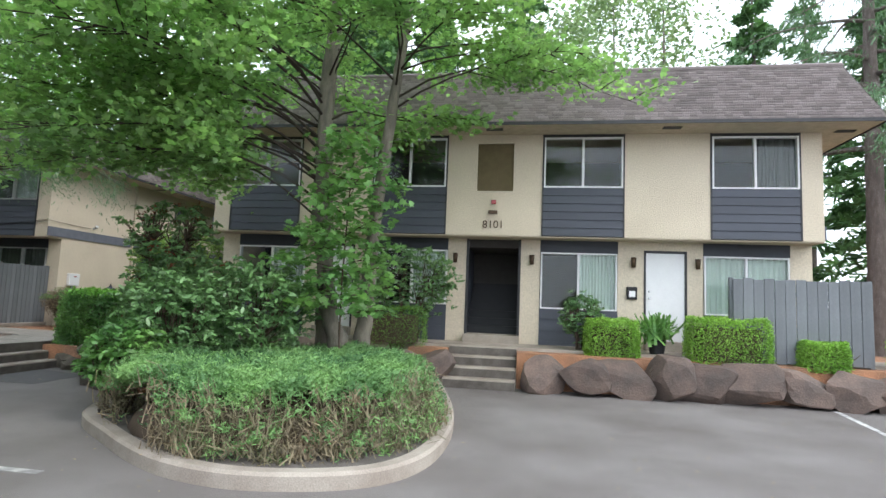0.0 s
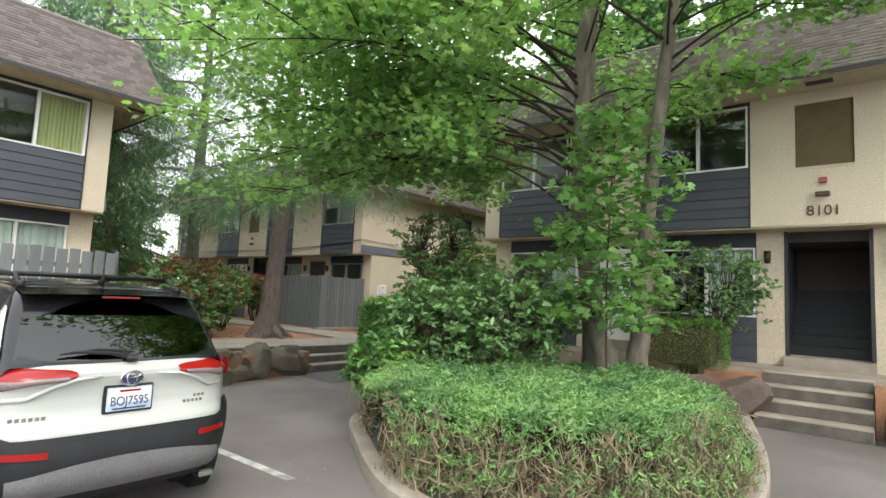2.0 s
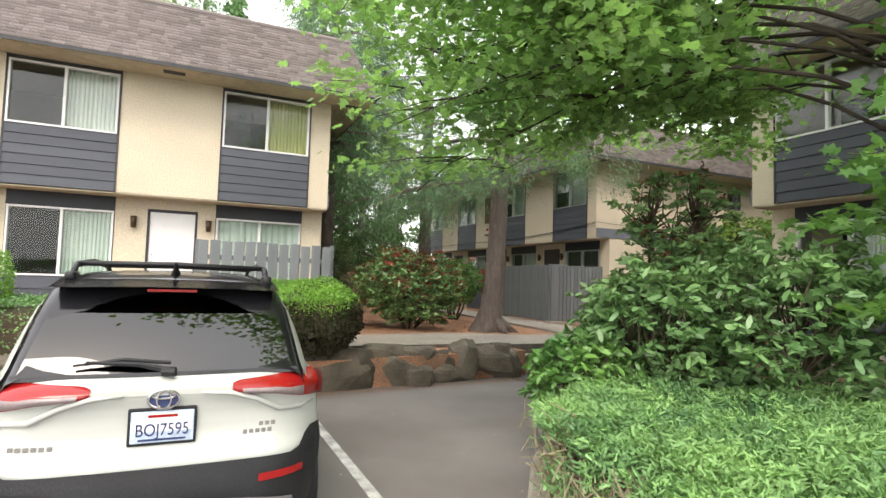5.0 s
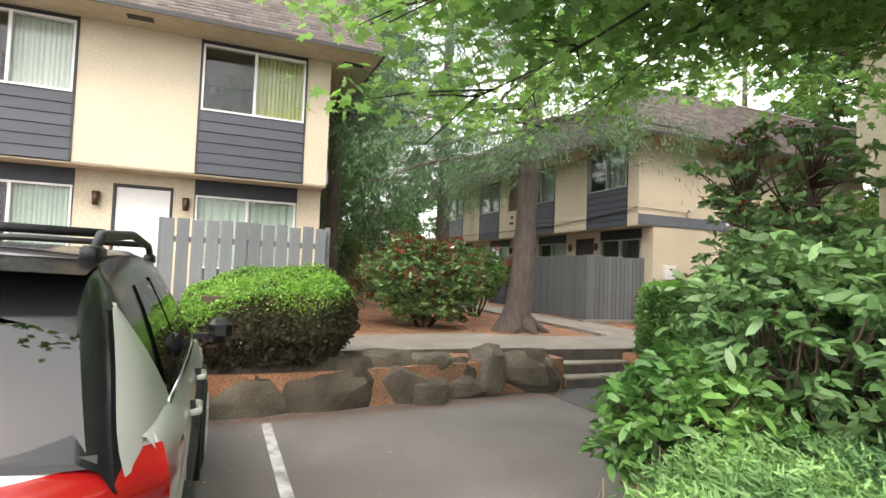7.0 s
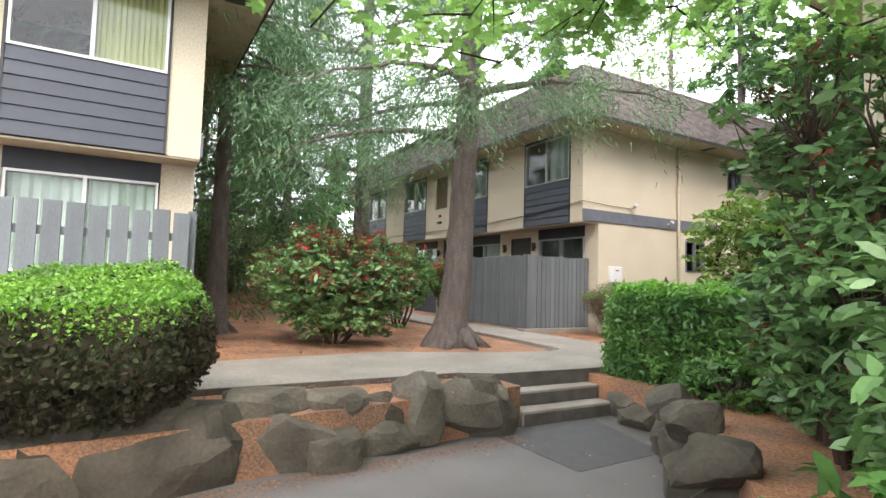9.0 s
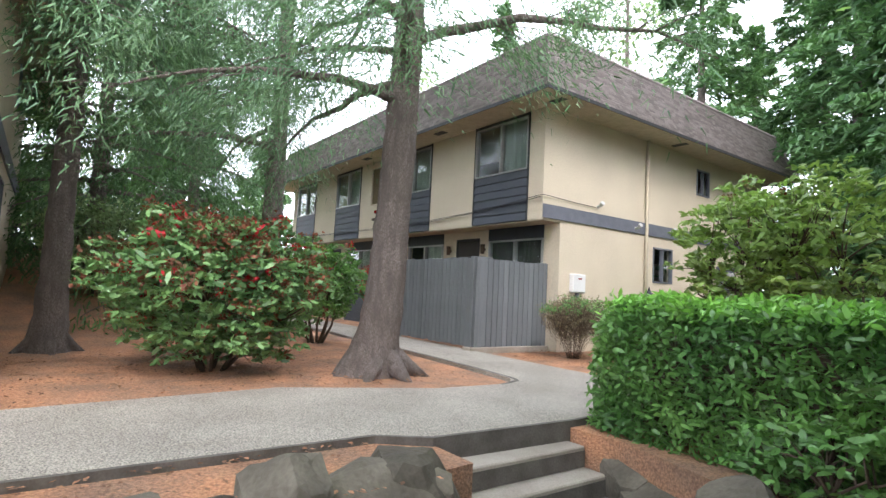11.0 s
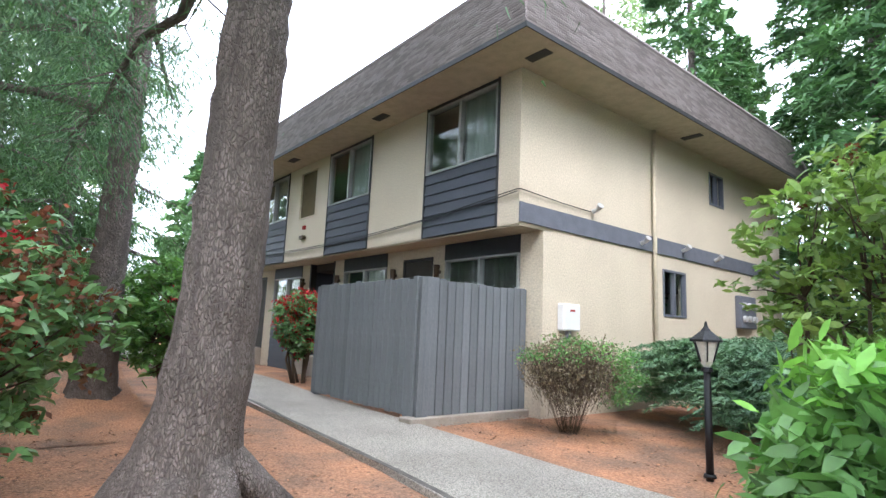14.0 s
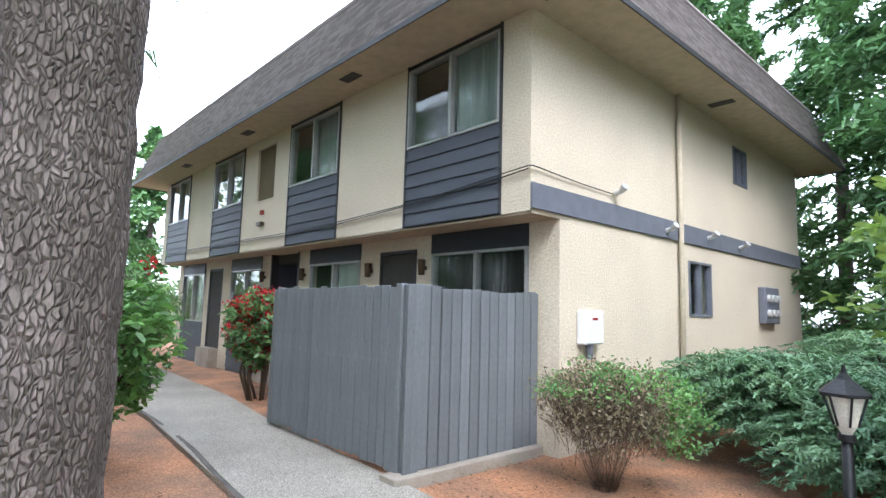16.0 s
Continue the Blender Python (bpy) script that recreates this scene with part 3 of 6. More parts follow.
    bx("band", b, BANDGREY, 0.002, 0.035, -0.004, D, 3.36, 3.66, label="blue-grey painted band board round the end wall")
    bx("band", b, BANDGREY, -L - 0.035, -L - 0.002, -0.004, D, 3.36, 3.66, label="blue-grey painted band board round the end wall")
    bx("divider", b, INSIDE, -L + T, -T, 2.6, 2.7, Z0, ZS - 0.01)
    # roof
    o = 0.84
    bx("soffit", b, SOFFIT, -L - o, o, -o, D + o, ZS, ZS + 0.04)
    for q in ((-L - o - 0.02, o + 0.02, -o - 0.022, -o - 0.002), (-L - o - 0.02, o + 0.02, D + o + 0.002, D + o + 0.022), (o + 0.002, o + 0.022, -o, D + o), (-L - o - 0.022, -L - o - 0.002, -o, D + o)):
        bx("fascia", b, DARKTRIM, *q, ZS - 0.03, ZS + 0.045, label="thin dark metal edge under the shingles")
    zb, zt, ins = ZS + 0.05, 7.22, 0.55
    bm = bmesh.new()
    lo = [(-L - o, -o), (o, -o), (o, D + o), (-L - o, D + o)]
    hi = [(-L - o + ins, -o + ins), (o - ins, -o + ins), (o - ins, D + o - ins), (-L - o + ins, D + o - ins)]
    a = [bm.verts.new((x, y, zb)) for x, y in lo]
    c = [bm.verts.new((x, y, zt)) for x, y in hi]
    for i in range(4):
        bm.faces.new((a[i], a[(i + 1) % 4], c[(i + 1) % 4], c[i]))
    bm.faces.new(c)
    bm.faces.new(a[::-1])
    part("roof", bm, FLATROOF, b, "flat felt roof behind the mansard")
    rng = np.random.default_rng(4)
    for i, (p0, p1, ang, org) in enumerate(((0, L + 2 * o, 0, (-L - o, -o)), (0, D + 2 * o, 90, (o, -o)), (0, L + 2 * o, 180, (o, D + o)), (0, D + 2 * o, 270, (-L - o, D + o)))):
        V, F = shingle_side(rng, p0, p1, ins, ins, 0.0, zb, zt)
        M = np.array(Matrix.Rotation(radians(ang), 3, "Z"))
        V = np.asarray(V) @ M.T + np.array([*org, 0])
        mesh_np("shingles", V, F, 4, SHINGLE, b, "weathered brown-grey roof shingles in uneven courses", "stuff")
    bm = bmesh.new()
    for p0, p1 in zip(hi, hi[1:] + hi[:1]):
        tube(bm, [(*p0, zt + 0.02), (*p1, zt + 0.02)], [0.05, 0.05], 6)
    part("roof_cap", bm, SHINGLE, b, "rounded cap along the top of the mansard")
    for x, y in ((-2.6 - 0.7, -0.45), (0.42, -0.1), (-7.3, -0.45), (-11.3, -0.45), (0.42, 4.6)):
        bx("soffit_vent", b, DARKTRIM, x - 0.2, x + 0.2, y - 0.09, y + 0.09, ZS - 0.012, ZS - 0.001, label="dark slotted soffit vent")
    # wall lights by the doors, box light and number over the entry
    for u in (2.5, 6.35, 8.25, 3.95):
        bm = bmesh.new()
        tube(bm, [(-u, v - 0.09, 2.68), (-u, v - 0.09, 2.92)], [0.05, 0.065], 8)
        box(bm, -u - 0.03, -u + 0.03, v - 0.09, v - 0.001, 2.76, 2.82)
        part("wall_lamp", bm, BRONZE, b, "small bronze wall lamp", True)
    bx("alarm_bell", b, REDLAMP, -7.36, -7.24, -0.06, -0.001, 4.08, 4.18, 0.01, "small red alarm box over the entry")
    bx("lamp", b, BRONZE, -7.42, -7.2, -0.10, -0.001, 3.84, 3.92, 0.01, "bronze light over the house number")
    return b


XA, YA, UP_A = 5.99, 14.507, 0.06
XB, YB = -15.64, 16.585
XC, YC, UP_C = -14.07, 7.39, 0.02
house_b = building()
house_a = copy_thing(house_b, pose(XA, YA, UP_A))
house_c = copy_thing(house_b, pose(XC, YC, UP_C, 0, 0, 90))
house_b.matrix_world = pose(XB, YB, 0)
for o_ in house_b.children:
    if o_.name.startswith("door") and o_.data.materials[0] == WHITE:
        o_.data = o_.data.copy()
        o_.data.materials[0] = INSIDE
        o_["label"] = "dark brown flush door"
    elif o_.name.startswith("window") and o_.data.materials[0] == WHITE:
        o_.data = o_.data.copy()
        o_.data.materials[0] = GREYFRAME
        o_["label"] = "two-light sliding window with a dark grey metal frame"
for o_ in house_b.children_recursive:
    if o_.name.startswith("curtain"):
        o_.data = o_.data.copy()
        if "blinds" in o_.data.materials[0].name:
            # first ground-floor curtain takes the room's dark colour, standing in for an uncurtained window
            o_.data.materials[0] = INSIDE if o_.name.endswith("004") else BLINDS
        else:
            o_.data.materials[0] = GREENGREY
for o_ in house_a.children_recursive:
    if o_.name.startswith("curtain") and o_.data.materials[0] == GREENCURT:
        o_.data = o_.data.copy()
        o_.data.materials[0] = DIMCURT
    elif o_.name.startswith("curtain") and o_.data.materials[0] == CURTAIN:
        bpy.data.objects.remove(o_)
tagged(house_a, "cream and dark-blue two-storey apartment block with a shingled mansard roof")
tagged(house_c, "cream two-storey apartment block with grey lap siding and white doors")
tagged(house_b, "cream two-storey apartment block with cables slung along its walls")


def number_sign(text, x, y, z, rz, label):
    t = thing("house_number", label, "sign", x, y, z, rz)
    cu = bpy.data.curves.new("digits", "FONT")
    cu.body, cu.size, cu.extrude, cu.align_x = text, 0.26, 0.012, "CENTER"
    o_ = new("digits", cu)
    me = bpy.data.meshes.new_from_object(o_)
    bpy.data.objects.remove(o_)
    me.materials.append(BRONZE)
    d = new("digits", me)
    d.matrix_world = pose(0, 0, 0, 90, 0, 0)
    d.parent = t
    return t


number_sign("8101", XA - 7.3, YA - 0.016, 3.56, 0, "dark metal house number on the cream wall over the entry")


# ---- fences ----
def board_fence(name, x0, y0, length, ang, z, h, label, pitch=0.19, gap=0.018, rail_side=1, post_ends=True, jag=0.02):
    f = thing(name, label, "fence", x0, y0, z, ang)
    rng = random.Random(name + str(x0))
    n = max(1, int(length / pitch))
    step = length / n
    base = bmesh.new()
    box(base, 0.001, step - gap, -0.014, 0.014, 0.05, h, 0.005)
    me = None
    for i in range(n):
        if me is None:
            o_ = part("board", base, FENCEGREY, f)
            me = o_.data
        else:
            o_ = new("board", me)
            o_.parent = f
        o_.location = (step * i, rng.uniform(-0.003, 0.003), rng.uniform(-jag, jag))
        o_.rotation_euler = (0, 0, rng.uniform(-0.01, 0.01))
    for zz in (0.35, h - 0.35):
        bx("rail", f, FENCEGREY, 0, length, 0.019 * rail_side if rail_side > 0 else -0.06, 0.06 if rail_side > 0 else -0.014, zz, zz + 0.09)
    if post_ends:
        for xx in (0.0, length):
            bx("post", f, FENCEGREY, xx - 0.045, xx + 0.045, 0.062, 0.152, 0.0, h + 0.02, 0.004)
    return f


fb = board_fence("patio_fence", -19.0, 15.12, 3.05, -0.8, P, 1.86, "tall grey-stained board fence round the patio beside the footpath", pitch=0.142, gap=0.016)
fb2 = board_fence("patio_fence", -15.94, 15.08, 2.05, 90, P, 1.86, "grey-stained board fence return joining the patio to the house wall", pitch=0.142, gap=0.016, rail_side=1)
# thin dark sheets added behind the boards to draw the shade in the gaps
bx("lining", fb, DARKTRIM, 0.01, 3.04, 0.0145, 0.0185, 0.06, 1.82, label="added dark sheet standing in for shade in the board gaps")
bx("lining", fb2, DARKTRIM, 0.01, 2.04, 0.0145, 0.0185, 0.06, 1.82, label="added dark sheet standing in for shade in the board gaps")
bx("corner_board", fb2, FENCEGREY, -0.035, 0.075, -0.034, -0.012, 0.03, 1.87, 0.003, "wide weathered corner board")
fc = board_fence("picket_fence", -12.5, 4.70, 2.5, 90, P - 0.03, 1.89, "grey picket fence with gaps, beside the clipped hedge", pitch=0.2, gap=0.034, rail_side=1)
fa = board_fence("patio_fence", 3.75, 13.55, 2.6, 0, 0.72, 1.75, "blue-grey board fence in front of the last flat", gap=0.008)
bx("footing", None, CONC, -16.08, -15.82, 14.9, 17.1, 0.3, P + 0.06, 0.01).name = "trim"
tagged(bpy.data.objects["trim"], "low concrete strip under the patio fence", kind="structure")


# ---- boulders ----
def boulder(x, y, z, sx, sy, sz, seed, rz=0.0, group="boulders of the retaining wall", label="angular grey-brown boulder of the low retaining wall", blocky=False):
    bm = bmesh.new()
    bmesh.ops.create_icosphere(bm, subdivisions=3, radius=1.0)
    rng = random.Random(seed)
    cuts = [(Vector((rng.gauss(0, 1), rng.gauss(0, 1), rng.gauss(0, 0.9))).normalized(), rng.uniform(0.66, 0.86) if blocky else rng.uniform(0.5, 0.82)) for _ in range(9 if blocky else 10)]
    for v_ in bm.verts:
        p = v_.co.copy()
        k_ = 9 if blocky else 5
        p *= (0.84 if blocky else 0.92) / (abs(p.x) ** k_ + abs(p.y) ** k_ + abs(p.z) ** k_) ** (1 / k_)
        for n_, d in cuts:
            k = p.dot(n_) - d
            if k > 0:
                p -= n_ * k
        p += p.normalized() * 0.05 * noise.noise(p * 2.5 + Vector((seed, 0, 0)))
        v_.co = Vector((p.x * sx, p.y * sy, p.z * sz)) * 1.24
    ob = part("boulder", bm, ROCK, None)
    ob.matrix_world = pose(x, y, z, 0, 0, rz)
    return tagged(ob, label, "rock", group)


rr = random.Random(3)
sd = 0
# stones out of sight of the steps: a rough double row
for (x0, y0), (x1, y1), n in (((-9.95, -6.0), (-9.95, 4.4), 12), ((-10.5, 12.35), (-9.0, 11.75), 3), ((-9.0, 11.6), (-7.4, 10.0), 4)):
    for i in range(n):
        t = (i + 0.5) / n
        sd += 1
        ln = math.dist((x0, y0), (x1, y1)) / n
        g_ = math.degrees(math.atan2(y1 - y0, x1 - x0)) - 90
        boulder(x0 + (x1 - x0) * t - 0.1, y0 + (y1 - y0) * t, rr.uniform(0.14, 0.2) - (0.1 if n < 5 else 0), 0.32, ln * rr.uniform(0.54, 0.6), rr.uniform(0.3, 0.38) - (0.07 if n < 5 else 0), sd, g_ + rr.uniform(-12, 12))
        if sd % 3 and n > 3:
            boulder(x0 + (x1 - x0) * (t + 0.5 / n) - 0.3, y0 + (y1 - y0) * (t + 0.5 / n), rr.uniform(0.46, 0.52), 0.24, ln * rr.uniform(0.34, 0.44), rr.uniform(0.16, 0.2), sd + 40, g_ + rr.uniform(-15, 15))
# the stones below the hedge and up to the steps: x, y, half length, height of centre, half height
for i, (x, y, ln, z, hz) in enumerate(((-10.09, 5.91, 0.34, 0.17, 0.2), (-10.17, 6.75, 0.49, 0.23, 0.27), (-10.22, 7.19, 0.26, 0.27, 0.24), (-10.28, 7.8, 0.35, 0.18, 0.24),
                                       (-10.38, 8.76, 0.37, 0.1, 0.15), (-10.21, 5.9, 0.22, 0.48, 0.19), (-10.25, 6.3, 0.18, 0.52, 0.18), (-10.3, 6.76, 0.26, 0.58, 0.12),
                                       (-10.39, 7.69, 0.27, 0.49, 0.12), (-10.45, 8.31, 0.23, 0.38, 0.16), (-10.5, 8.8, 0.16, 0.35, 0.13), (-10.42, 9.2, 0.17, 0.37, 0.25),
                                       (-10.48, 9.8, 0.34, 0.3, 0.21), (-10.05, 4.75, 0.5, 0.15, 0.28), (-10.3, 4.6, 0.45, 0.48, 0.2), (-10.28, 5.25, 0.36, 0.5, 0.2),
                                       (-10.16, 8.18, 0.2, 0.12, 0.14), (-10.45, 10.12, 0.22, 0.2, 0.3))):
    boulder(x - 0.04, y, z, 0.26, ln * 1.3, hz * 1.36, 100 + i, (-6 if y > 5.6 else 0) + rr.uniform(-5, 5), blocky=True)
for i, x in enumerate((-3.0, -2.45, 0.0, 0.7, 1.5, 2.25, 3.0, 3.8, 4.7, 5.55, 6.45, 7.4)):
    s_ = boulder(x, 13.02, 0.33, rr.uniform(0.46, 0.56), 0.40, rr.uniform(0.32, 0.5), 60 + i, rr.uniform(-25, 25), label="large reddish-brown boulder edging the bed in front of the flats")
    s_.data.materials[0] = REDROCK


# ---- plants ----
# hedge sides: shade among the bare twigs is put into this leaf colour
DARKSIDE = leafmat("shaded_side_twigs", (0.035, 0.045, 0.02), (0.06, 0.045, 0.03), rough=0.8, through_light=0.1)
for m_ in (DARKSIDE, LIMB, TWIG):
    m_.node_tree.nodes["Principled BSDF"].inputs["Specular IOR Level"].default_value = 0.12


def shrub(name, label, x, y, z, rx, ry, rz, n, size, shape, material, seed, group="", up=0.5, stems=7, shell=0.5, core=True, stemh=None, category="shrub"):
    """Stems from the ground and a lumpy crown of leaves; rz is half the crown's height."""
    rng = np.random.default_rng(seed)
    s = thing(name, label, category, x, y, z, 0, group)
    cz = (stemh if stemh is not None else rz * 1.05)
    bm = bmesh.new()
    r2 = random.Random(seed)
    for i in range(stems):
        a = 2 * math.pi * i / stems + r2.uniform(-0.3, 0.3)
        e = Vector((math.cos(a) * rx * 0.6, math.sin(a) * ry * 0.6, cz + rz * r2.uniform(0.1, 0.6)))
        m_ = Vector((e.x * 0.35, e.y * 0.35, e.z * 0.5))
        f_ = r2.uniform(0.5, 1.25)
        e = Vector((e.x * f_, e.y * f_, e.z))
        m_ = Vector((e.x * 0.55, e.y * 0.55, e.z * 0.45))
        tube(bm, [(e.x * 0.15, e.y * 0.15, -0.12), m_, e], [min(0.03, 0.22 / stems), min(0.018, 0.16 / stems), 0.003], 5)
    part("stemwork", bm, TWIG, s, smooth=True)["kind"] = "stuff"
    pts = tufts(rng, n, (0, 0, cz), (rx, ry, rz), shell)
    pts[:, 2] = np.maximum(pts[:, 2], 0.03)
    leaves("crown", pts, size, shape, material, rng, s, up=up, kind="stuff")
    return s


def whorls(rng, tips, per, size):
    """Rosettes of leaves round each tip: places and directions."""
    a = rng.uniform(0, 2 * np.pi, (len(tips), per))
    d = np.stack([np.cos(a), np.sin(a), rng.uniform(-0.35, 0.45, a.shape)], -1)
    c = tips[:, None] + d * size * 0.5
    return c.reshape(-1, 3), d.reshape(-1, 3)


def rhododendron(name, label, x, y, z, rx, ry, rz, tips, size, seed, flowers=0, rust=0, cz=None, material=None):
    rng = np.random.default_rng(seed)
    s = thing(name, label, "shrub", x, y, z)
    cz = cz if cz is not None else rz
    bm = bmesh.new()
    t_ = tufts(rng, tips, (0, 0, cz), (rx, ry, rz), 0.62)
    t_[:, 2] = np.maximum(t_[:, 2], 0.12)
    mains = []
    for k in range(7):
        a = k * 0.9 + rng.uniform(-0.3, 0.3)
        e = np.array([math.cos(a) * rx * rng.uniform(0.2, 0.5), math.sin(a) * ry * rng.uniform(0.2, 0.5), max(0.2, (cz - 0.25 * rz) * rng.uniform(0.75, 1.1))])
        b_ = np.array([math.cos(a) * 0.12, math.sin(a) * 0.12, -0.12])
        m_ = (b_ + e) / 2 + rng.normal(size=3) * (0.09, 0.09, 0.03)
        tube(bm, [b_, m_, e], [0.032, 0.024, 0.016], 6)
        mains += [e, (m_ + e) / 2]
    mains = np.array(mains)
    for e in t_[:: max(1, tips // 90)]:
        o_ = mains[np.argmin(((mains - e) ** 2).sum(1))]
        tube(bm, [o_, (o_ + e) / 2 + rng.normal(size=3) * 0.05, e], [0.014, 0.009, 0.004], 4)
    part("stemwork", bm, TWIG, s, smooth=True)["kind"] = "stuff"
    c, d = whorls(rng, t_, 8, size)
    leaves("crown", c, size, OVAL * (1, 0.85, 1.6), material or RHODO, rng, s, up=0.7, direction=d, kind="stuff", spread=0.6)
    for count, m_, nm in ((flowers, REDFLOWER, "blossom"), (rust, RUSTLEAF, "faded_blossom")):
        if count:
            sel = t_[np.argsort(-t_[:, 2] * 0.5 + rng.normal(size=len(t_)) * 0.6)[:count]] + (0, 0, 0.03)
            c = (sel[:, None] + rng.normal(size=(len(sel), 22, 3)) * 0.045).reshape(-1, 3)
            leaves(nm, c, 0.065, RHOMB, m_, rng, s, up=0.3, kind="stuff")
    return s


def clipped(name, label, x0, x1, y0, y1, z0, z1, n, size, material, seed, shape=RHOMB, open_below=0.0, dark=None, rz=0.0, side=None, slope=0.0, top=None, tilt=0.0):
    """A clipped hedge: leaves in a rounded box, with a bright dense top."""
    rng = np.random.default_rng(seed)
    cx, cy = (x0 + x1) / 2, (y0 + y1) / 2
    s = thing(name, label, "hedge", cx, cy, z0, rz)
    hx, hy, h = (x1 - x0) / 2, (y1 - y0) / 2, z1 - z0
    bm = bmesh.new()
    r2 = random.Random(seed)
    for i in range(10):
        a, b = r2.uniform(-hx, hx) * 0.6, r2.uniform(-hy, hy) * 0.6
        for k in range(4):
            e = (a + r2.uniform(-0.35, 0.35), b + r2.uniform(-0.35, 0.35), h * r2.uniform(0.6, 0.85))
            tube(bm, [(a, b, -0.1), ((a + e[0]) / 2, (b + e[1]) / 2, h * 0.35), e], [0.02, 0.012, 0.005], 4)
    # added solid core in twig colour, standing in for the dark inside of the hedge
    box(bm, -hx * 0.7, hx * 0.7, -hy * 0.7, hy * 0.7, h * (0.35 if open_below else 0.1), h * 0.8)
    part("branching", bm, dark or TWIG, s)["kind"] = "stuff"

    def surf(m_):
        f = rng.uniform(size=m_)
        areas = np.array([4 * hx * hy, 2 * hx * h, 2 * hx * h, 2 * hy * h, 2 * hy * h])
        pick = rng.choice(5, m_, p=areas / areas.sum())
        a, b = rng.uniform(-1, 1, m_), rng.uniform(-1, 1, m_)
        p = np.zeros((m_, 3))
        zz = (b + 1) / 2
        p[pick == 0] = np.stack([a, b, np.ones(m_)], -1)[pick == 0]
        p[pick == 1] = np.stack([a, -np.ones(m_), zz], -1)[pick == 1]
        p[pick == 2] = np.stack([a, np.ones(m_), zz], -1)[pick == 2]
        p[pick == 3] = np.stack([-np.ones(m_), a, zz], -1)[pick == 3]
        p[pick == 4] = np.stack([np.ones(m_), a, zz], -1)[pick == 4]
        rad = np.maximum(0, (np.abs(p[:, :2]) ** 6).sum(1) - 1)
        p[:, :2] *= (1 - 0.10 * np.minimum(rad, 1) - (0.10 * p[:, 2] ** 6))[:, None]
        if open_below:
            p[:, :2] *= (0.66 + 0.34 * np.minimum(1, p[:, 2] * 1.9) - 0.10 * np.minimum(rad, 1))[:, None]
        p *= 1 - np.abs(rng.normal(size=m_))[:, None] * 0.05
        p = p * (hx, hy, h)
        p += rng.normal(size=(m_, 3)) * size * 0.35
        p[:, 2] += 0.035 * np.sin(p[:, 0] * 7 + seed) * np.sin(p[:, 1] * 6)
        p[:, 2] -= (slope * (p[:, 0] / hx) - tilt * (p[:, 1] / hy) + 0.5 * (slope + tilt) * (p[:, 1] / hy) ** 2) * (p[:, 2] / h)
        return p[p[:, 2] > open_below * h * 0.9]

    q = surf(n)
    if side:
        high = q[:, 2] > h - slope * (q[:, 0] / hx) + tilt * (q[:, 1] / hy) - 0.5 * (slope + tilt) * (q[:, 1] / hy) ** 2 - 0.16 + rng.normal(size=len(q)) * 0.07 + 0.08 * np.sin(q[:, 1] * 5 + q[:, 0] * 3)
        # leaves below the top take the dark colour in place of shade
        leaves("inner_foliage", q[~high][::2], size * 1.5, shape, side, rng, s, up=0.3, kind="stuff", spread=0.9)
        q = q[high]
    if top:
        up_ = q[:, 2] > h - 0.07 + rng.normal(size=len(q)) * 0.05
        leaves("new_growth", q[up_] + (0, 0, 0.02), size * 1.05, shape, top, rng, s, up=0.5, kind="stuff", spread=0.6, label="bright new leaves on the clipped top")
        q = q[~up_]
    leaves("crown", q, size, shape, material, rng, s, up=0.8, kind="stuff", spread=0.7)
    return s


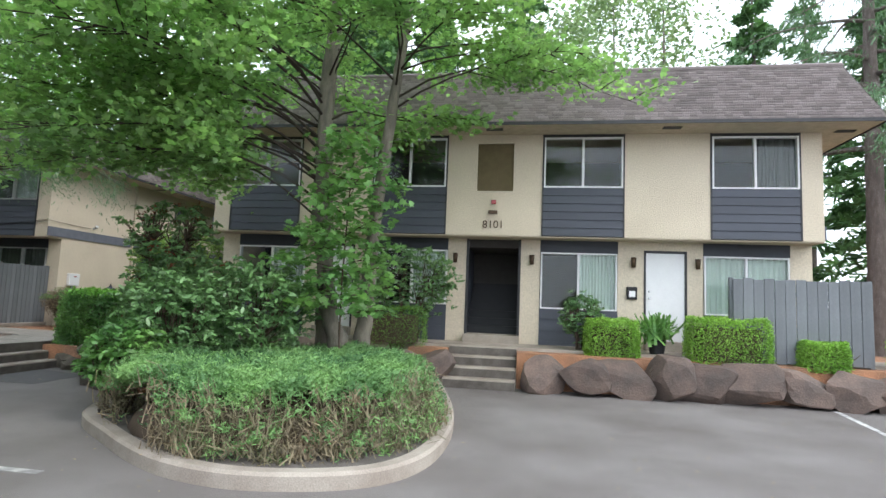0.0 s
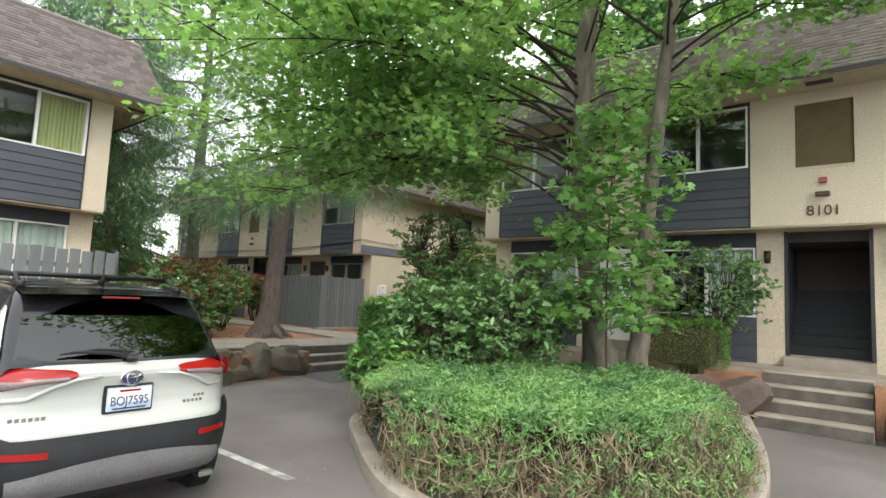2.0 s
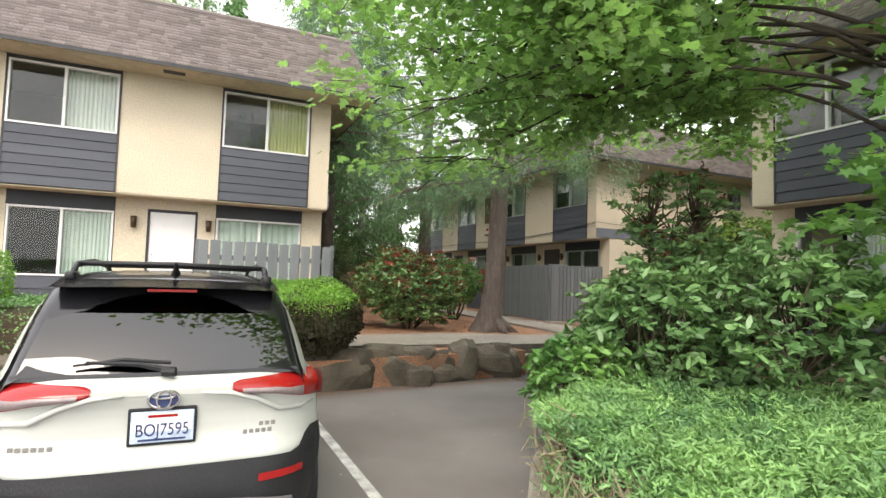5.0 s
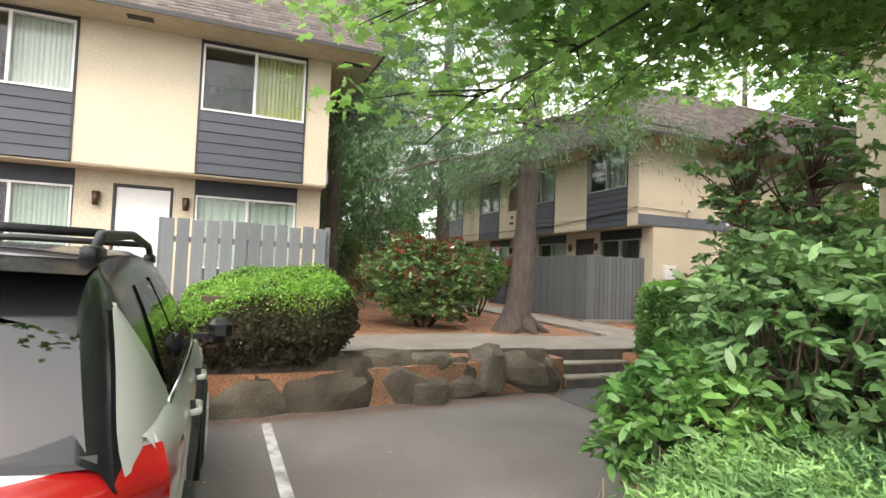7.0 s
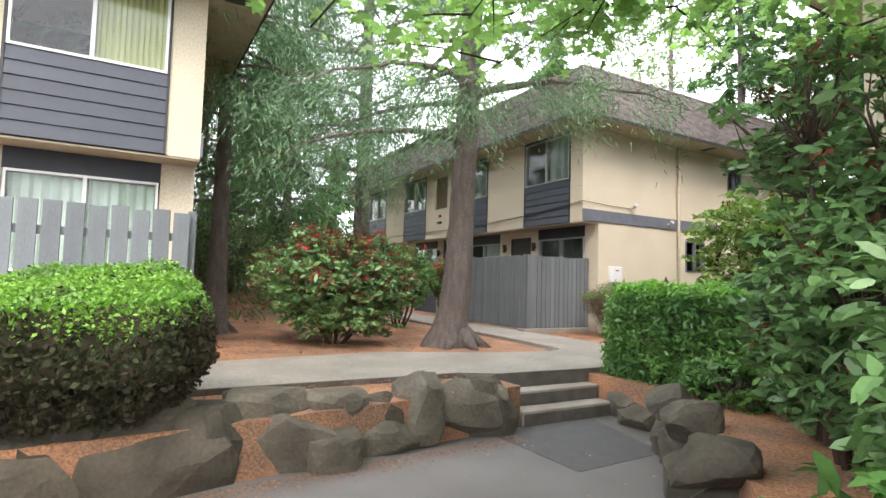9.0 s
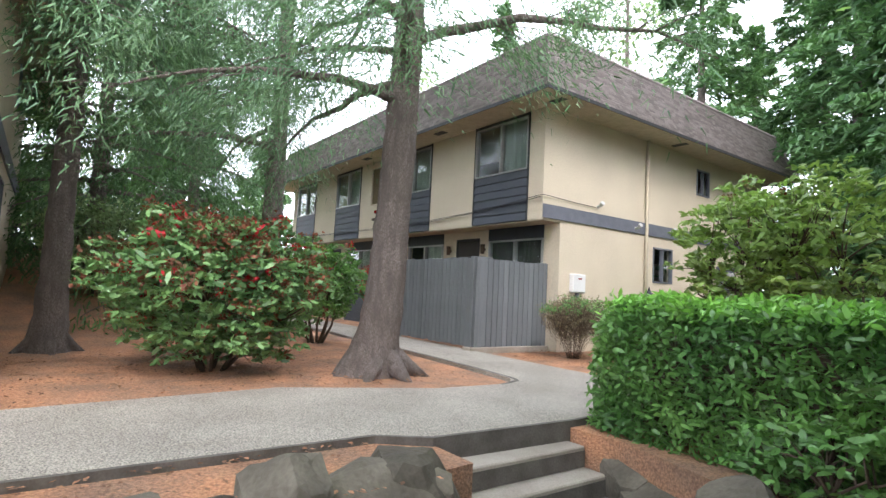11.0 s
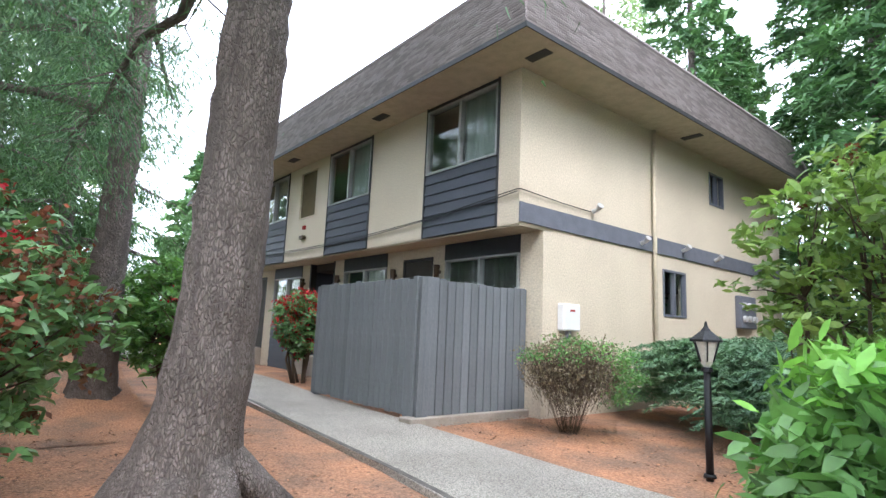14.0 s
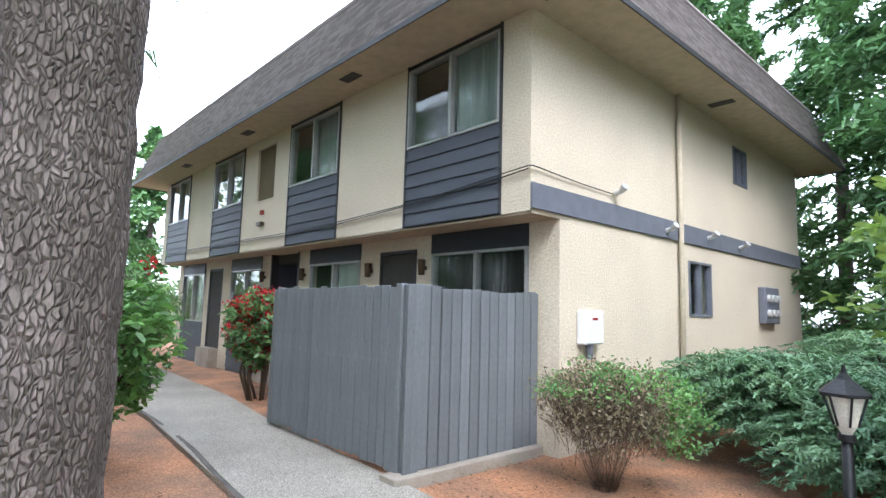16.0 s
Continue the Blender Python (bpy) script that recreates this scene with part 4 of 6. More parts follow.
def tree(name, label, x, y, z, trunk_pts, radii, bark, seed, limbs, leaf_mat, shape, size, per, droop=0.0, flat=0.35, category="tree", bare=0.25, group="", flare=True, foot=(0, 0), seg=14, clump=0.9):
    """Trunk, limbs and a crown of leaves set in clumps along the limbs. limbs: (height share, yaw, length, rise)."""
    rng = np.random.default_rng(seed)
    s = thing(name, label, category, x, y, z, 0, group)
    pts = [Vector(p) for p in trunk_pts]
    bm = bmesh.new()
    if flare:
        ft = Vector((*foot, 0))
        fl = [(pts[0] + ft * 1.2 + Vector((0, 0, -0.25)), radii[0] * 2.1), (pts[0] + ft, radii[0] * 1.65), (pts[0] + ft * 0.7 + Vector((0, 0, 0.22)), radii[0] * 1.32), (pts[0] + ft * 0.4 + Vector((0, 0, 0.5)), radii[0] * 1.12), (pts[0] + Vector((0, 0, 1.0)), radii[0])]
        pr = fl + [(p, r) for p, r in zip(pts[1:], radii[1:])]
    else:
        pr = [(pts[0] + Vector((0, 0, -0.3)), radii[0] * 1.1)] + list(zip(pts, radii))
    # finer rings for a slightly uneven outline
    fine = []
    for (p0, r0), (p1, r1) in zip(pr, pr[1:]):
        k = max(1, int((p1 - p0).length / (0.12 if flare and bark is BARK and p0.z < 6 else 0.35)))
        for i in range(k):
            t = i / k
            fine.append((p0.lerp(p1, t) + Vector((rng.normal(), rng.normal(), 0)) * 0.006, (r0 + (r1 - r0) * t) * (1 + 0.03 * rng.normal())))
    fine.append(pr[-1])
    tube(bm, [q[0] for q in fine], [q[1] for q in fine], seg)
    if flare:
        for a in range(7 if foot != (0, 0) else 5):
            an = a * (0.9 if foot != (0, 0) else 1.256) + seed
            tube(bm, [pts[0] + Vector((0, 0, 0.35)) , pts[0] + Vector((math.cos(an) * radii[0] * 1.4, math.sin(an) * radii[0] * 1.4, 0.05)), pts[0] + Vector((math.cos(an) * radii[0] * 2.6, math.sin(an) * radii[0] * 2.6, -0.12))],
                 [radii[0] * 0.6, radii[0] * 0.42, 0.03], 7)
    part("trunk", bm, bark, s, smooth=True)
    lb = bmesh.new()
    C, Dr = [], []
    H = [p.z for p in pts]
    for hs, yaw, ln, rise in limbs:
        zt = H[0] + (H[-1] - H[0]) * hs
        i = max(0, min(len(pts) - 2, sum(1 for h_ in H if h_ <= zt) - 1))
        t = (zt - H[i]) / max(1e-6, H[i + 1] - H[i])
        o_ = pts[i].lerp(pts[i + 1], t)
        r_ = (radii[i] + (radii[i + 1] - radii[i]) * t) * 0.42
        a = radians(yaw)
        way = Vector((math.cos(a), math.sin(a), 0))
        path = []
        nseg = 7
        soft = bark is MAPLEBARK
        arch, sway, side_ = (0.45 * ln if soft else 0.0), (rng.uniform(-0.09, 0.09) * ln if soft else 0.0), Vector((-way.y, way.x, 0))
        for k in range(nseg + 1):
            q = k / nseg
            path.append(Vector((0, 0, arch * q * (1 - q) * (1.2 - 0.6 * q))) + side_ * (sway * math.sin(q * 4.5)) + o_ + way * (ln * q) + Vector((rng.normal() * 0.05 * ln * q * 0.5, rng.normal() * 0.05 * ln * q * 0.5, rise * ln * q - droop * ln * q * q)))
        tube(lb, path, [max(0.006, min(r_, (0.0034 if bark is MAPLEBARK else 0.02) * ln + 0.008) * (1 - 0.92 * k / nseg)) for k in range(nseg + 1)], 6)
        for tw in range(int(4 + ln * 2.2)):
            q = rng.uniform(bare, 1.0)
            k = min(nseg - 1, int(q * nseg))
            b0 = path[k].lerp(path[k + 1], q * nseg - k)
            ya = a + rng.choice((-1, 1)) * rng.uniform(0.4, 1.3)
            tl = ln * rng.uniform(0.14, 0.34) * (1.15 - 0.5 * q)
            b1 = b0 + Vector((math.cos(ya) * tl, math.sin(ya) * tl, rng.uniform(-0.12, 0.15) * tl - droop * 0.9 * tl))
            tube(lb, [b0, b0.lerp(b1, 0.5) + Vector((0, 0, 0.03 * tl)), b1], [0.012, 0.008, 0.003], 4)
            m_ = max(3, int(per * tl / 0.6))
            u = rng.uniform(0.15, 1.1, m_)
            base = np.array(b0) + (np.array(b1) - np.array(b0)) * u[:, None]
            off = rng.normal(size=(m_, 3)) * (0.20 * clump)
            off[:, 2] *= flat
            if droop > 0.12:
                off[:, 2] -= np.abs(rng.normal(size=m_)) * 0.38 * droop * 3
            C.append(base + off)
            dd = np.tile(np.array([math.cos(ya), math.sin(ya), -0.25 - droop * 3]), (m_, 1))
            Dr.append(dd)
    part("branching", lb, LIMB if bark is MAPLEBARK else bark, s, smooth=True)["kind"] = "stuff"
    C, Dr = np.concatenate(C), np.concatenate(Dr)
    leaves("crown", C, size, shape, leaf_mat, rng, s, up=0.9 if droop < 0.12 else 0.2, direction=Dr, kind="stuff", spread=0.45)
    return s


def spread_limbs(rng, n, h0, h1, l0, l1, rise, yaw0=0.0, yaw1=360.0):
    out = []
    for i in range(n):
        q = (i + 0.5) / n
        out.append((h0 + (h1 - h0) * q, yaw0 + (yaw1 - yaw0) * ((i * 0.618) % 1.0), rng.uniform(l0, l1) * (1.0 - 0.45 * q), rise + rng.uniform(-0.1, 0.12)))
    return out


# the maple of the island: three stems
r1 = random.Random(11)
tree("maple_tree", "tall maple with grey-brown stems and broad green leaves", -3.6, 10.4, 0.1,
     [(0, 0, 0), (-0.15, 0.05, 1.2), (-0.45, 0.0, 3.0), (-0.55, 0.2, 5.5), (-0.4, 0.3, 8.5), (-0.3, 0.3, 11)], [0.17, 0.15, 0.135, 0.12, 0.08, 0.03], MAPLEBARK, 5,
     [(0.27, 185, 4.2, 0.42), (0.30, 150, 4.6, 0.25), (0.33, 225, 4.4, 0.25), (0.36, 200, 5.0, 0.2), (0.34, 170, 5.4, 0.16), (0.40, 240, 4.8, 0.2)]
     + [(0.30, 221, 5.2, 0.0), (0.35, 208, 5.2, 0.03), (0.33, 234, 4.8, 0.02), (0.40, 215, 5.8, 0.05), (0.45, 195, 5.8, 0.06), (0.5, 226, 5.8, 0.08), (0.38, 250, 6.0, 0.06), (0.44, 262, 5.8, 0.06), (0.47, 240, 6.4, 0.08), (0.42, 180, 6.2, 0.08), (0.36, 190, 5.6, 0.02)]
     + spread_limbs(r1, 22, 0.42, 0.97, 3.2, 5.2, 0.22, 80, 330), MAPLE, MAPLELEAF, 0.125, 44, droop=0.09, clump=1.15, flat=0.6)
tree("maple_tree", "leaning maple stem with a crown over the parking court", -3.28, 10.75, 0.1,
     [(0, 0, 0), (0.03, 0, 1.2), (0.12, 0.0, 3.0), (0.35, 0.0, 5.2), (0.6, 0.3, 8.0), (0.9, 0.4, 10.5)], [0.15, 0.135, 0.11, 0.095, 0.06, 0.03], MAPLEBARK, 6,
     [(0.48, -10, 3.6, 0.25), (0.5, 10, 4.4, 0.15), (0.55, -40, 4.0, 0.2), (0.58, 30, 3.6, 0.2), (0.52, -75, 3.4, 0.15)] + spread_limbs(r1, 20, 0.52, 0.97, 2.6, 4.4, 0.2, -120, 110), MAPLE, MAPLELEAF, 0.125, 42, droop=0.09, clump=1.1)
tree("maple_tree", "young maple with fresh light-green leaves among the shrubs", -3.35, 9.9, 0.1,
     [(0, 0, 0), (-0.05, 0, 1.2), (0.0, -0.1, 2.6), (0.05, 0.0, 4.4)], [0.02, 0.017, 0.012, 0.005], TWIG, 7,
     spread_limbs(r1, 38, 0.30, 0.99, 0.6, 1.15, 0.25), YOUNG, MAPLELEAF, 0.15, 52, flare=False, seg=7, droop=0.08)

tree("maple_tree", "dark brown maple stem behind the others", -4.05, 11.0, 0.1,
     [(0, 0, 0), (-0.1, 0.1, 2.0), (-0.3, 0.2, 5.0), (-0.2, 0.4, 9.0)], [0.18, 0.15, 0.12, 0.05], MAPLEBARK, 8, spread_limbs(r1, 9, 0.45, 0.97, 2.4, 4.0, 0.25), MAPLE, MAPLELEAF, 0.15, 36, droop=0.09, clump=1.1)

# juniper inside the kerb
def inside(x, y, ring):
    """Whether x, y lies within the ring of points."""
    odd = False
    for (x0, y0), (x1, y1) in zip(ring, ring[1:] + ring[:1]):
        if (y0 > y) != (y1 > y) and x < x0 + (y - y0) / (y1 - y0) * (x1 - x0):
            odd = not odd
    return odd


BED = [(-3.85 + (x + 3.85) * 0.93, 9.0 + (y - 9.0) * 0.935) for x, y in ISLAND] + [(-3.4, 13.0), (-4.2, 11.55)]
rj = np.random.default_rng(21)
jun = thing("juniper_shrub", "low spreading juniper with bright tips and dry brown stems", "shrub", -3.85, 8.25, 0.12)
cs, dirs, dry = [], [], []
for _ in range(8200):
    while True:
        u, v_ = rj.uniform(-1.75, 2.35), rj.uniform(-1.85, 3.2)
        ur = abs(u) / (2.3 if u > 0 else 1.95)
        q = ur ** 2.3 + (abs(v_) / 1.8) ** 2.3 if v_ < 0 else ur ** 3 + (v_ / 3.4) ** 2
        if q < 1 and inside(-3.85 + u, 8.25 + v_, BED):
            break
    top = 0.72 * (1 - max(0, q) ** 5) + 0.06 * math.sin(u * 3.1) * math.cos(v_ * 2.7) + 0.10 * noise.noise(Vector((u * 2.6, v_ * 2.6, 1))) + 0.10 * abs(noise.noise(Vector((u * 6, v_ * 6, 4))))
    a = math.atan2(v_, u) + rj.normal() * 0.6
    if q > 0.62 and rj.uniform() < 0.62:
        z_ = rj.uniform(0.0, max(0.05, top))
        (dry if rj.uniform() < (0.88 if v_ < 0.3 else 0.35) else cs).append((u, v_, z_))
        if len(cs) > len(dirs):
            dirs.append((math.cos(a), math.sin(a), 0.1))
    else:
        cs.append((u, v_, top - abs(rj.normal()) * 0.05))
        dirs.append((math.cos(a), math.sin(a), 0.35))
cs, dirs = np.array(cs), np.array(dirs)
k_ = 20
c_ = (cs[:, None] + dirs[:, None] * rj.uniform(-0.14, 0.14, (len(cs), k_, 1)) + rj.normal(size=(len(cs), k_, 3)) * 0.025).reshape(-1, 3)
d_ = (dirs[:, None] + rj.normal(size=(len(cs), k_, 3)) * 0.5).reshape(-1, 3)
leaves("foliage", c_, 0.052, NEEDLE * (1, 2.0, 1), JUNIPER, rj, jun, up=0.6, direction=d_ + (0, 0, 0.3), kind="stuff", spread=0.8)
tip = cs[(cs[:, 2] > 0.45)][::2]
tip = tip[np.array([noise.noise(Vector((p_[0] * 3.2, p_[1] * 3.2, 8.0))) > -0.02 for p_ in tip])]
td = np.stack([np.cos(tip[:, 0] * 40), np.sin(tip[:, 0] * 40), np.full(len(tip), 0.5)], -1)
c_ = (tip[:, None] + td[:, None] * rj.uniform(0.0, 0.13, (len(tip), 14, 1)) + rj.normal(size=(len(tip), 14, 3)) * 0.016).reshape(-1, 3)
leaves("new_growth", c_, 0.045, NEEDLE * (1, 2.0, 1), JUNTIP, rj, jun, up=0.6, direction=np.repeat(td, 14, axis=0), kind="stuff", spread=0.7, label="bright new juniper tips")
dry = np.array(dry)
c_ = (dry[:, None] * (1.02, 1.02, 1) + rj.normal(size=(len(dry), 14, 3)) * 0.06).reshape(-1, 3)
leaves("dry_growth", c_, 0.17, NEEDLE * (1, 0.55, 1), DRYJUN, rj, jun, up=0.1, direction=np.tile((0.0, -0.25, 0.9), (len(c_), 1)), kind="stuff", spread=0.9)
bm = bmesh.new()
bmesh.ops.create_uvsphere(bm, u_segments=20, v_segments=10, radius=1.0)
for q_ in bm.verts:
    q_.co = Vector((q_.co.x * 1.5, q_.co.y * (1.45 if q_.co.y < 0 else 2.7), max(-0.1, q_.co.z * 0.52)))
part("stem_mat", bm, TWIG, jun, smooth=True)

rhododendron("rhododendron", "glossy green rhododendron above the juniper", -4.75, 9.5, 0.3, 1.15, 0.95, 0.95, 760, 0.12, 31, cz=1.15)
rhododendron("rhododendron", "dark green rhododendron at the kerb of the island", -5.55, 8.85, 0.3, 0.95, 0.85, 0.85, 640, 0.115, 30, cz=1.0)
rhododendron("rhododendron", "large dark rhododendron thicket between the asphalt and the beds", -6.7, 10.6, 0.3, 1.15, 1.1, 1.1, 820, 0.125, 32, rust=30, cz=1.25)
rhododendron("rhododendron", "dark spreading rhododendron beside the garden steps", -7.6, 11.4, 0.4, 0.85, 0.8, 0.95, 420, 0.14, 29, cz=0.95)
rhododendron("rhododendron", "tall open rhododendron with dark leaves over the thicket", -7.2, 10.9, 0.4, 1.1, 0.9, 0.8, 150, 0.14, 28, rust=14, cz=2.4)
rhododendron("rhododendron", "light green leafy shrub leaning over the kerb", -5.75, 8.1, 0.2, 0.62, 0.6, 0.55, 380, 0.125, 33, cz=0.65, material=LAUREL)
rhododendron("rhododendron", "broad rhododendron with faded red blossoms in the bark bed", -15.2, 9.95, P, 1.8, 1.65, 1.15, 1700, 0.13, 34, flowers=60, rust=430, cz=1.05)
rhododendron("rhododendron", "tall leafy rhododendron behind the clipped laurel hedge", -10.3, 16.7, P, 1.5, 1.4, 1.3, 480, 0.15, 35, cz=2.0, material=SUNLEAF)
rhododendron("rhododendron", "green rhododendron behind the great trunk", -18.3, 12.75, P, 1.05, 0.95, 1.0, 700, 0.13, 36, flowers=4, cz=1.2, material=LAUREL)
rhododendron("rhododendron", "rhododendron with bright red blossoms beside the patio fence", -21.3, 15.95, P, 0.95, 0.7, 0.85, 560, 0.13, 37, flowers=170, cz=1.2)
rhododendron("rhododendron", "bright leafy shrub on the earth bank", -22.5, 11.8, 0.9, 1.5, 1.3, 1.0, 600, 0.16, 27, cz=0.9, material=LAUREL)
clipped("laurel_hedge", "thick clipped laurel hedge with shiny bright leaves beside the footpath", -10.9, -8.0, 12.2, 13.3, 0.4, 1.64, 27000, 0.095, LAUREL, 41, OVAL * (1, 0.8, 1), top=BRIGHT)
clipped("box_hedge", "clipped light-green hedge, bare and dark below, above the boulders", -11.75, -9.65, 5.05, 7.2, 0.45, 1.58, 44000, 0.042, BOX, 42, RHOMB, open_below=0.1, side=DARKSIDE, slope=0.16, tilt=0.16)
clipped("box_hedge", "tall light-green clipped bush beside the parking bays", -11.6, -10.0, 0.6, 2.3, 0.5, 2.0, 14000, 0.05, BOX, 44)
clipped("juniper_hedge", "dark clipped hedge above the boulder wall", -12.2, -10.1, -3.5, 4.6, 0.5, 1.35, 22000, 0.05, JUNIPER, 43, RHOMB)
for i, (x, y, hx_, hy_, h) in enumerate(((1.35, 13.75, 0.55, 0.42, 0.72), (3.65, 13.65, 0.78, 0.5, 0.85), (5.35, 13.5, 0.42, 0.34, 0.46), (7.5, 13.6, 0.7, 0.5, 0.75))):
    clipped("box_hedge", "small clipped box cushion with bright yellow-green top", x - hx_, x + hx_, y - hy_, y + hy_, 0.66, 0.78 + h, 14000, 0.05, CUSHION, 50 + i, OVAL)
clipped("box_hedge", "clipped yellow-green hedge beside the entry", -4.2, -2.7, 13.3, 14.1, 0.7, 1.6, 8000, 0.035, BOX, 58)
rhododendron("rhododendron", "small shrub in front of the ground-floor window", 0.75, 14.2, 0.8, 0.6, 0.42, 0.65, 190, 0.11, 38, cz=0.75)
rhododendron("rhododendron", "broad leafy shrub beside the entry walls", -3.2, 13.9, 0.74, 1.4, 0.6, 1.1, 420, 0.12, 39, cz=1.4)
twiggy = shrub("shrub", "half-bare twiggy shrub with fresh green tips by the fence", -14.7, 16.6, P, 0.9, 0.8, 0.55, 5200, 0.045, RHOMB, DRYJUN, 61, stems=300, shell=0.3, stemh=0.75)
rt_ = np.random.default_rng(612)
c_ = tufts(rt_, 2600, (0, 0, 0.68), (0.82, 0.72, 0.55), 0.2)
leaves("twig_growth", c_, 0.24, NEEDLE * (1, 0.16, 1), TWIG, rt_, twiggy, up=0.1, direction=np.stack([c_[:, 0] * 0.8, c_[:, 1] * 0.8, np.full(len(c_), 0.9)], -1), kind="stuff", spread=1.0)
c_ = tufts(rt_, 420, (0.1, 0.05, 0.72), (0.92, 0.8, 0.50), 0.8)
c_ = c_[(c_[:, 2] > 0.85) | (c_[:, 0] + c_[:, 1] > 0.75)]
c_ = (c_[:, None] + rt_.normal(size=(len(c_), 16, 3)) * (0.06, 0.06, 0.035)).reshape(-1, 3)
leaves("fresh_growth", c_, 0.045, RHOMB, YOUNG, rt_, twiggy, up=0.8, kind="stuff", label="fresh yellow-green leaves")


def feathery(x, y, z, r, h, sprays, seed):
    """A low evergreen of arching sprays whose twigs hang to both sides."""
    rng = np.random.default_rng(seed)
    e = thing("shrub", "spreading dark green evergreen with feathery arching sprays", "shrub", x, y, z)
    a, t0 = rng.uniform(0, 2 * np.pi, sprays), rng.uniform(0.0, 0.75, sprays) * r
    ln = rng.uniform(0.45, 0.8, sprays)
    hz = h * np.sqrt(np.clip(1 - (t0 / r) ** 2, 0.05, 1)) * rng.uniform(0.12, 1.0, sprays) ** 0.7
    m_ = 60
    t = rng.uniform(0, 1, (sprays, m_))
    w_ = rng.choice((-1, 1), (sprays, m_)) * rng.uniform(0.01, 0.12, (sprays, m_)) * (1.15 - t)
    ca, sa = np.cos(a)[:, None], np.sin(a)[:, None]
    rad = t0[:, None] + t * ln[:, None]
    zz = hz[:, None] + 0.30 * t * ln[:, None] - 0.62 * (t * ln[:, None]) ** 2 - np.abs(w_) * 0.5
    pts = np.stack([rad * ca - w_ * sa, rad * sa + w_ * ca, np.maximum(zz, 0.03)], -1).reshape(-1, 3)
    way = np.stack([ca - np.sign(w_) * sa * 0.9, sa + np.sign(w_) * ca * 0.9, np.full((sprays, m_), -0.3)], -1).reshape(-1, 3)
    leaves("crown", pts, 0.085, NEEDLE * (1, 1.7, 1), CEDAR, rng, e, up=0.8, direction=way, kind="stuff", spread=0.35)
    bm = bmesh.new()
    for k in range(0, sprays, 9):
        c_, s_ = math.cos(a[k]), math.sin(a[k])
        tube(bm, [(0, 0, -0.1), (c_ * t0[k] * 0.6, s_ * t0[k] * 0.6, hz[k] * 0.7), (c_ * t0[k], s_ * t0[k], hz[k]), (c_ * (t0[k] + 0.3), s_ * (t0[k] + 0.3), hz[k] + 0.02)], [0.025, 0.014, 0.008, 0.003], 4)
    part("stemwork", bm, TWIG, e)["kind"] = "stuff"


feathery(-13.9, 19.3, P, 1.5, 1.25, 900, 62)
feathery(-13.1, 21.6, P, 1.75, 1.5, 900, 63)
feathery(-12.6, 18.2, P, 1.05, 0.85, 460, 60)
rhododendron("rhododendron", "tall open rhododendron with long leaves beyond the lamp post", -11.5, 16.9, P, 1.3, 1.25, 1.4, 460, 0.16, 64, cz=1.9, rust=15, material=SUNLEAF)

rhododendron("rhododendron", "low laurel growth spilling from the hedge over the stones", -8.75, 11.95, 0.3, 0.75, 0.42, 0.35, 260, 0.10, 65, cz=0.4, material=LAUREL)

# tall conifers
rc = random.Random(5)


def conifer(x, y, h, r, seed, z, label, side=None, low=0.3, ln=3.4, per=110, nl=54, size=0.20, mat_=None, lean=(0, 0), droop=0.35, skip=None, foot=(0, 0)):
    lim = []
    for i in range(nl):
        q = (i + 0.5) / nl
        if side and low + (0.98 - low) * q < side[2] and not side[0] <= (i * 137.5) % 360 <= side[1]:
            continue
        if skip and q < skip[2] and skip[0] <= (i * 137.5) % 360 <= skip[1]:
            continue
        lim.append((low + (0.98 - low) * q, (i * 137.5) % 360, ln * (1.05 - 0.8 * q) * rc.uniform(0.8, 1.15), rc.uniform(0.0, 0.16)))
    n = 6
    tp = [(lean[0] * k / n, lean[1] * k / n, h * k / n) for k in range(n + 1)]
    return tree("conifer_tree", label, x, y, z, tp, [r * (1 - 0.85 * k / n) for k in range(n + 1)], BARK, seed, lim, mat_ or CEDAR, NEEDLE * (0.8, 0.9, 1), size, per, droop=droop, flat=0.5, bare=0.2, clump=0.8, foot=foot)


conifer(-14.15, 11.93, 17, 0.275, 71, P, "great conifer with deeply furrowed bark rooted in the bark bed", low=0.2, ln=3.6, lean=(0.75, 0.1), foot=(-0.10, -0.12), side=(165, 360, 0.25), skip=(62, 165, 0.6), per=150, size=0.12, nl=92)
conifer(-19.0, 11.9, 17, 0.24, 72, P, "tall conifer with a reddish furrowed trunk and drooping fronds", low=0.2, ln=3.8, side=(150, 330, 0.5), per=150, size=0.12)
conifer(-17.6, 8.2, 15, 0.2, 73, P, "drooping cedar beside the end of the flats", low=0.34, ln=3.4, nl=66, per=190, size=0.15, droop=0.42)
conifer(-23.5, 9.0, 16, 0.22, 74, 0.9, "tall conifer behind the rhododendrons", low=0.08, ln=3.8, per=75, mat_=DEEPFIR, nl=60, size=0.24)
conifer(-27.0, 11.9, 16, 0.22, 75, 1.2, "tall conifer behind the rhododendrons", low=0.1, ln=3.6, per=75, mat_=DEEPFIR, nl=60, size=0.24)
conifer(-25.5, 4.5, 16, 0.22, 77, 1.2, "tall conifer behind the rhododendrons", low=0.08, ln=3.8, per=75, mat_=DEEPFIR, nl=60, size=0.24)
conifer(9.3, 18.5, 19, 0.28, 76, 0.6, "tall pine trunk beyond the end of the flats", low=0.3, ln=4.0, per=60)

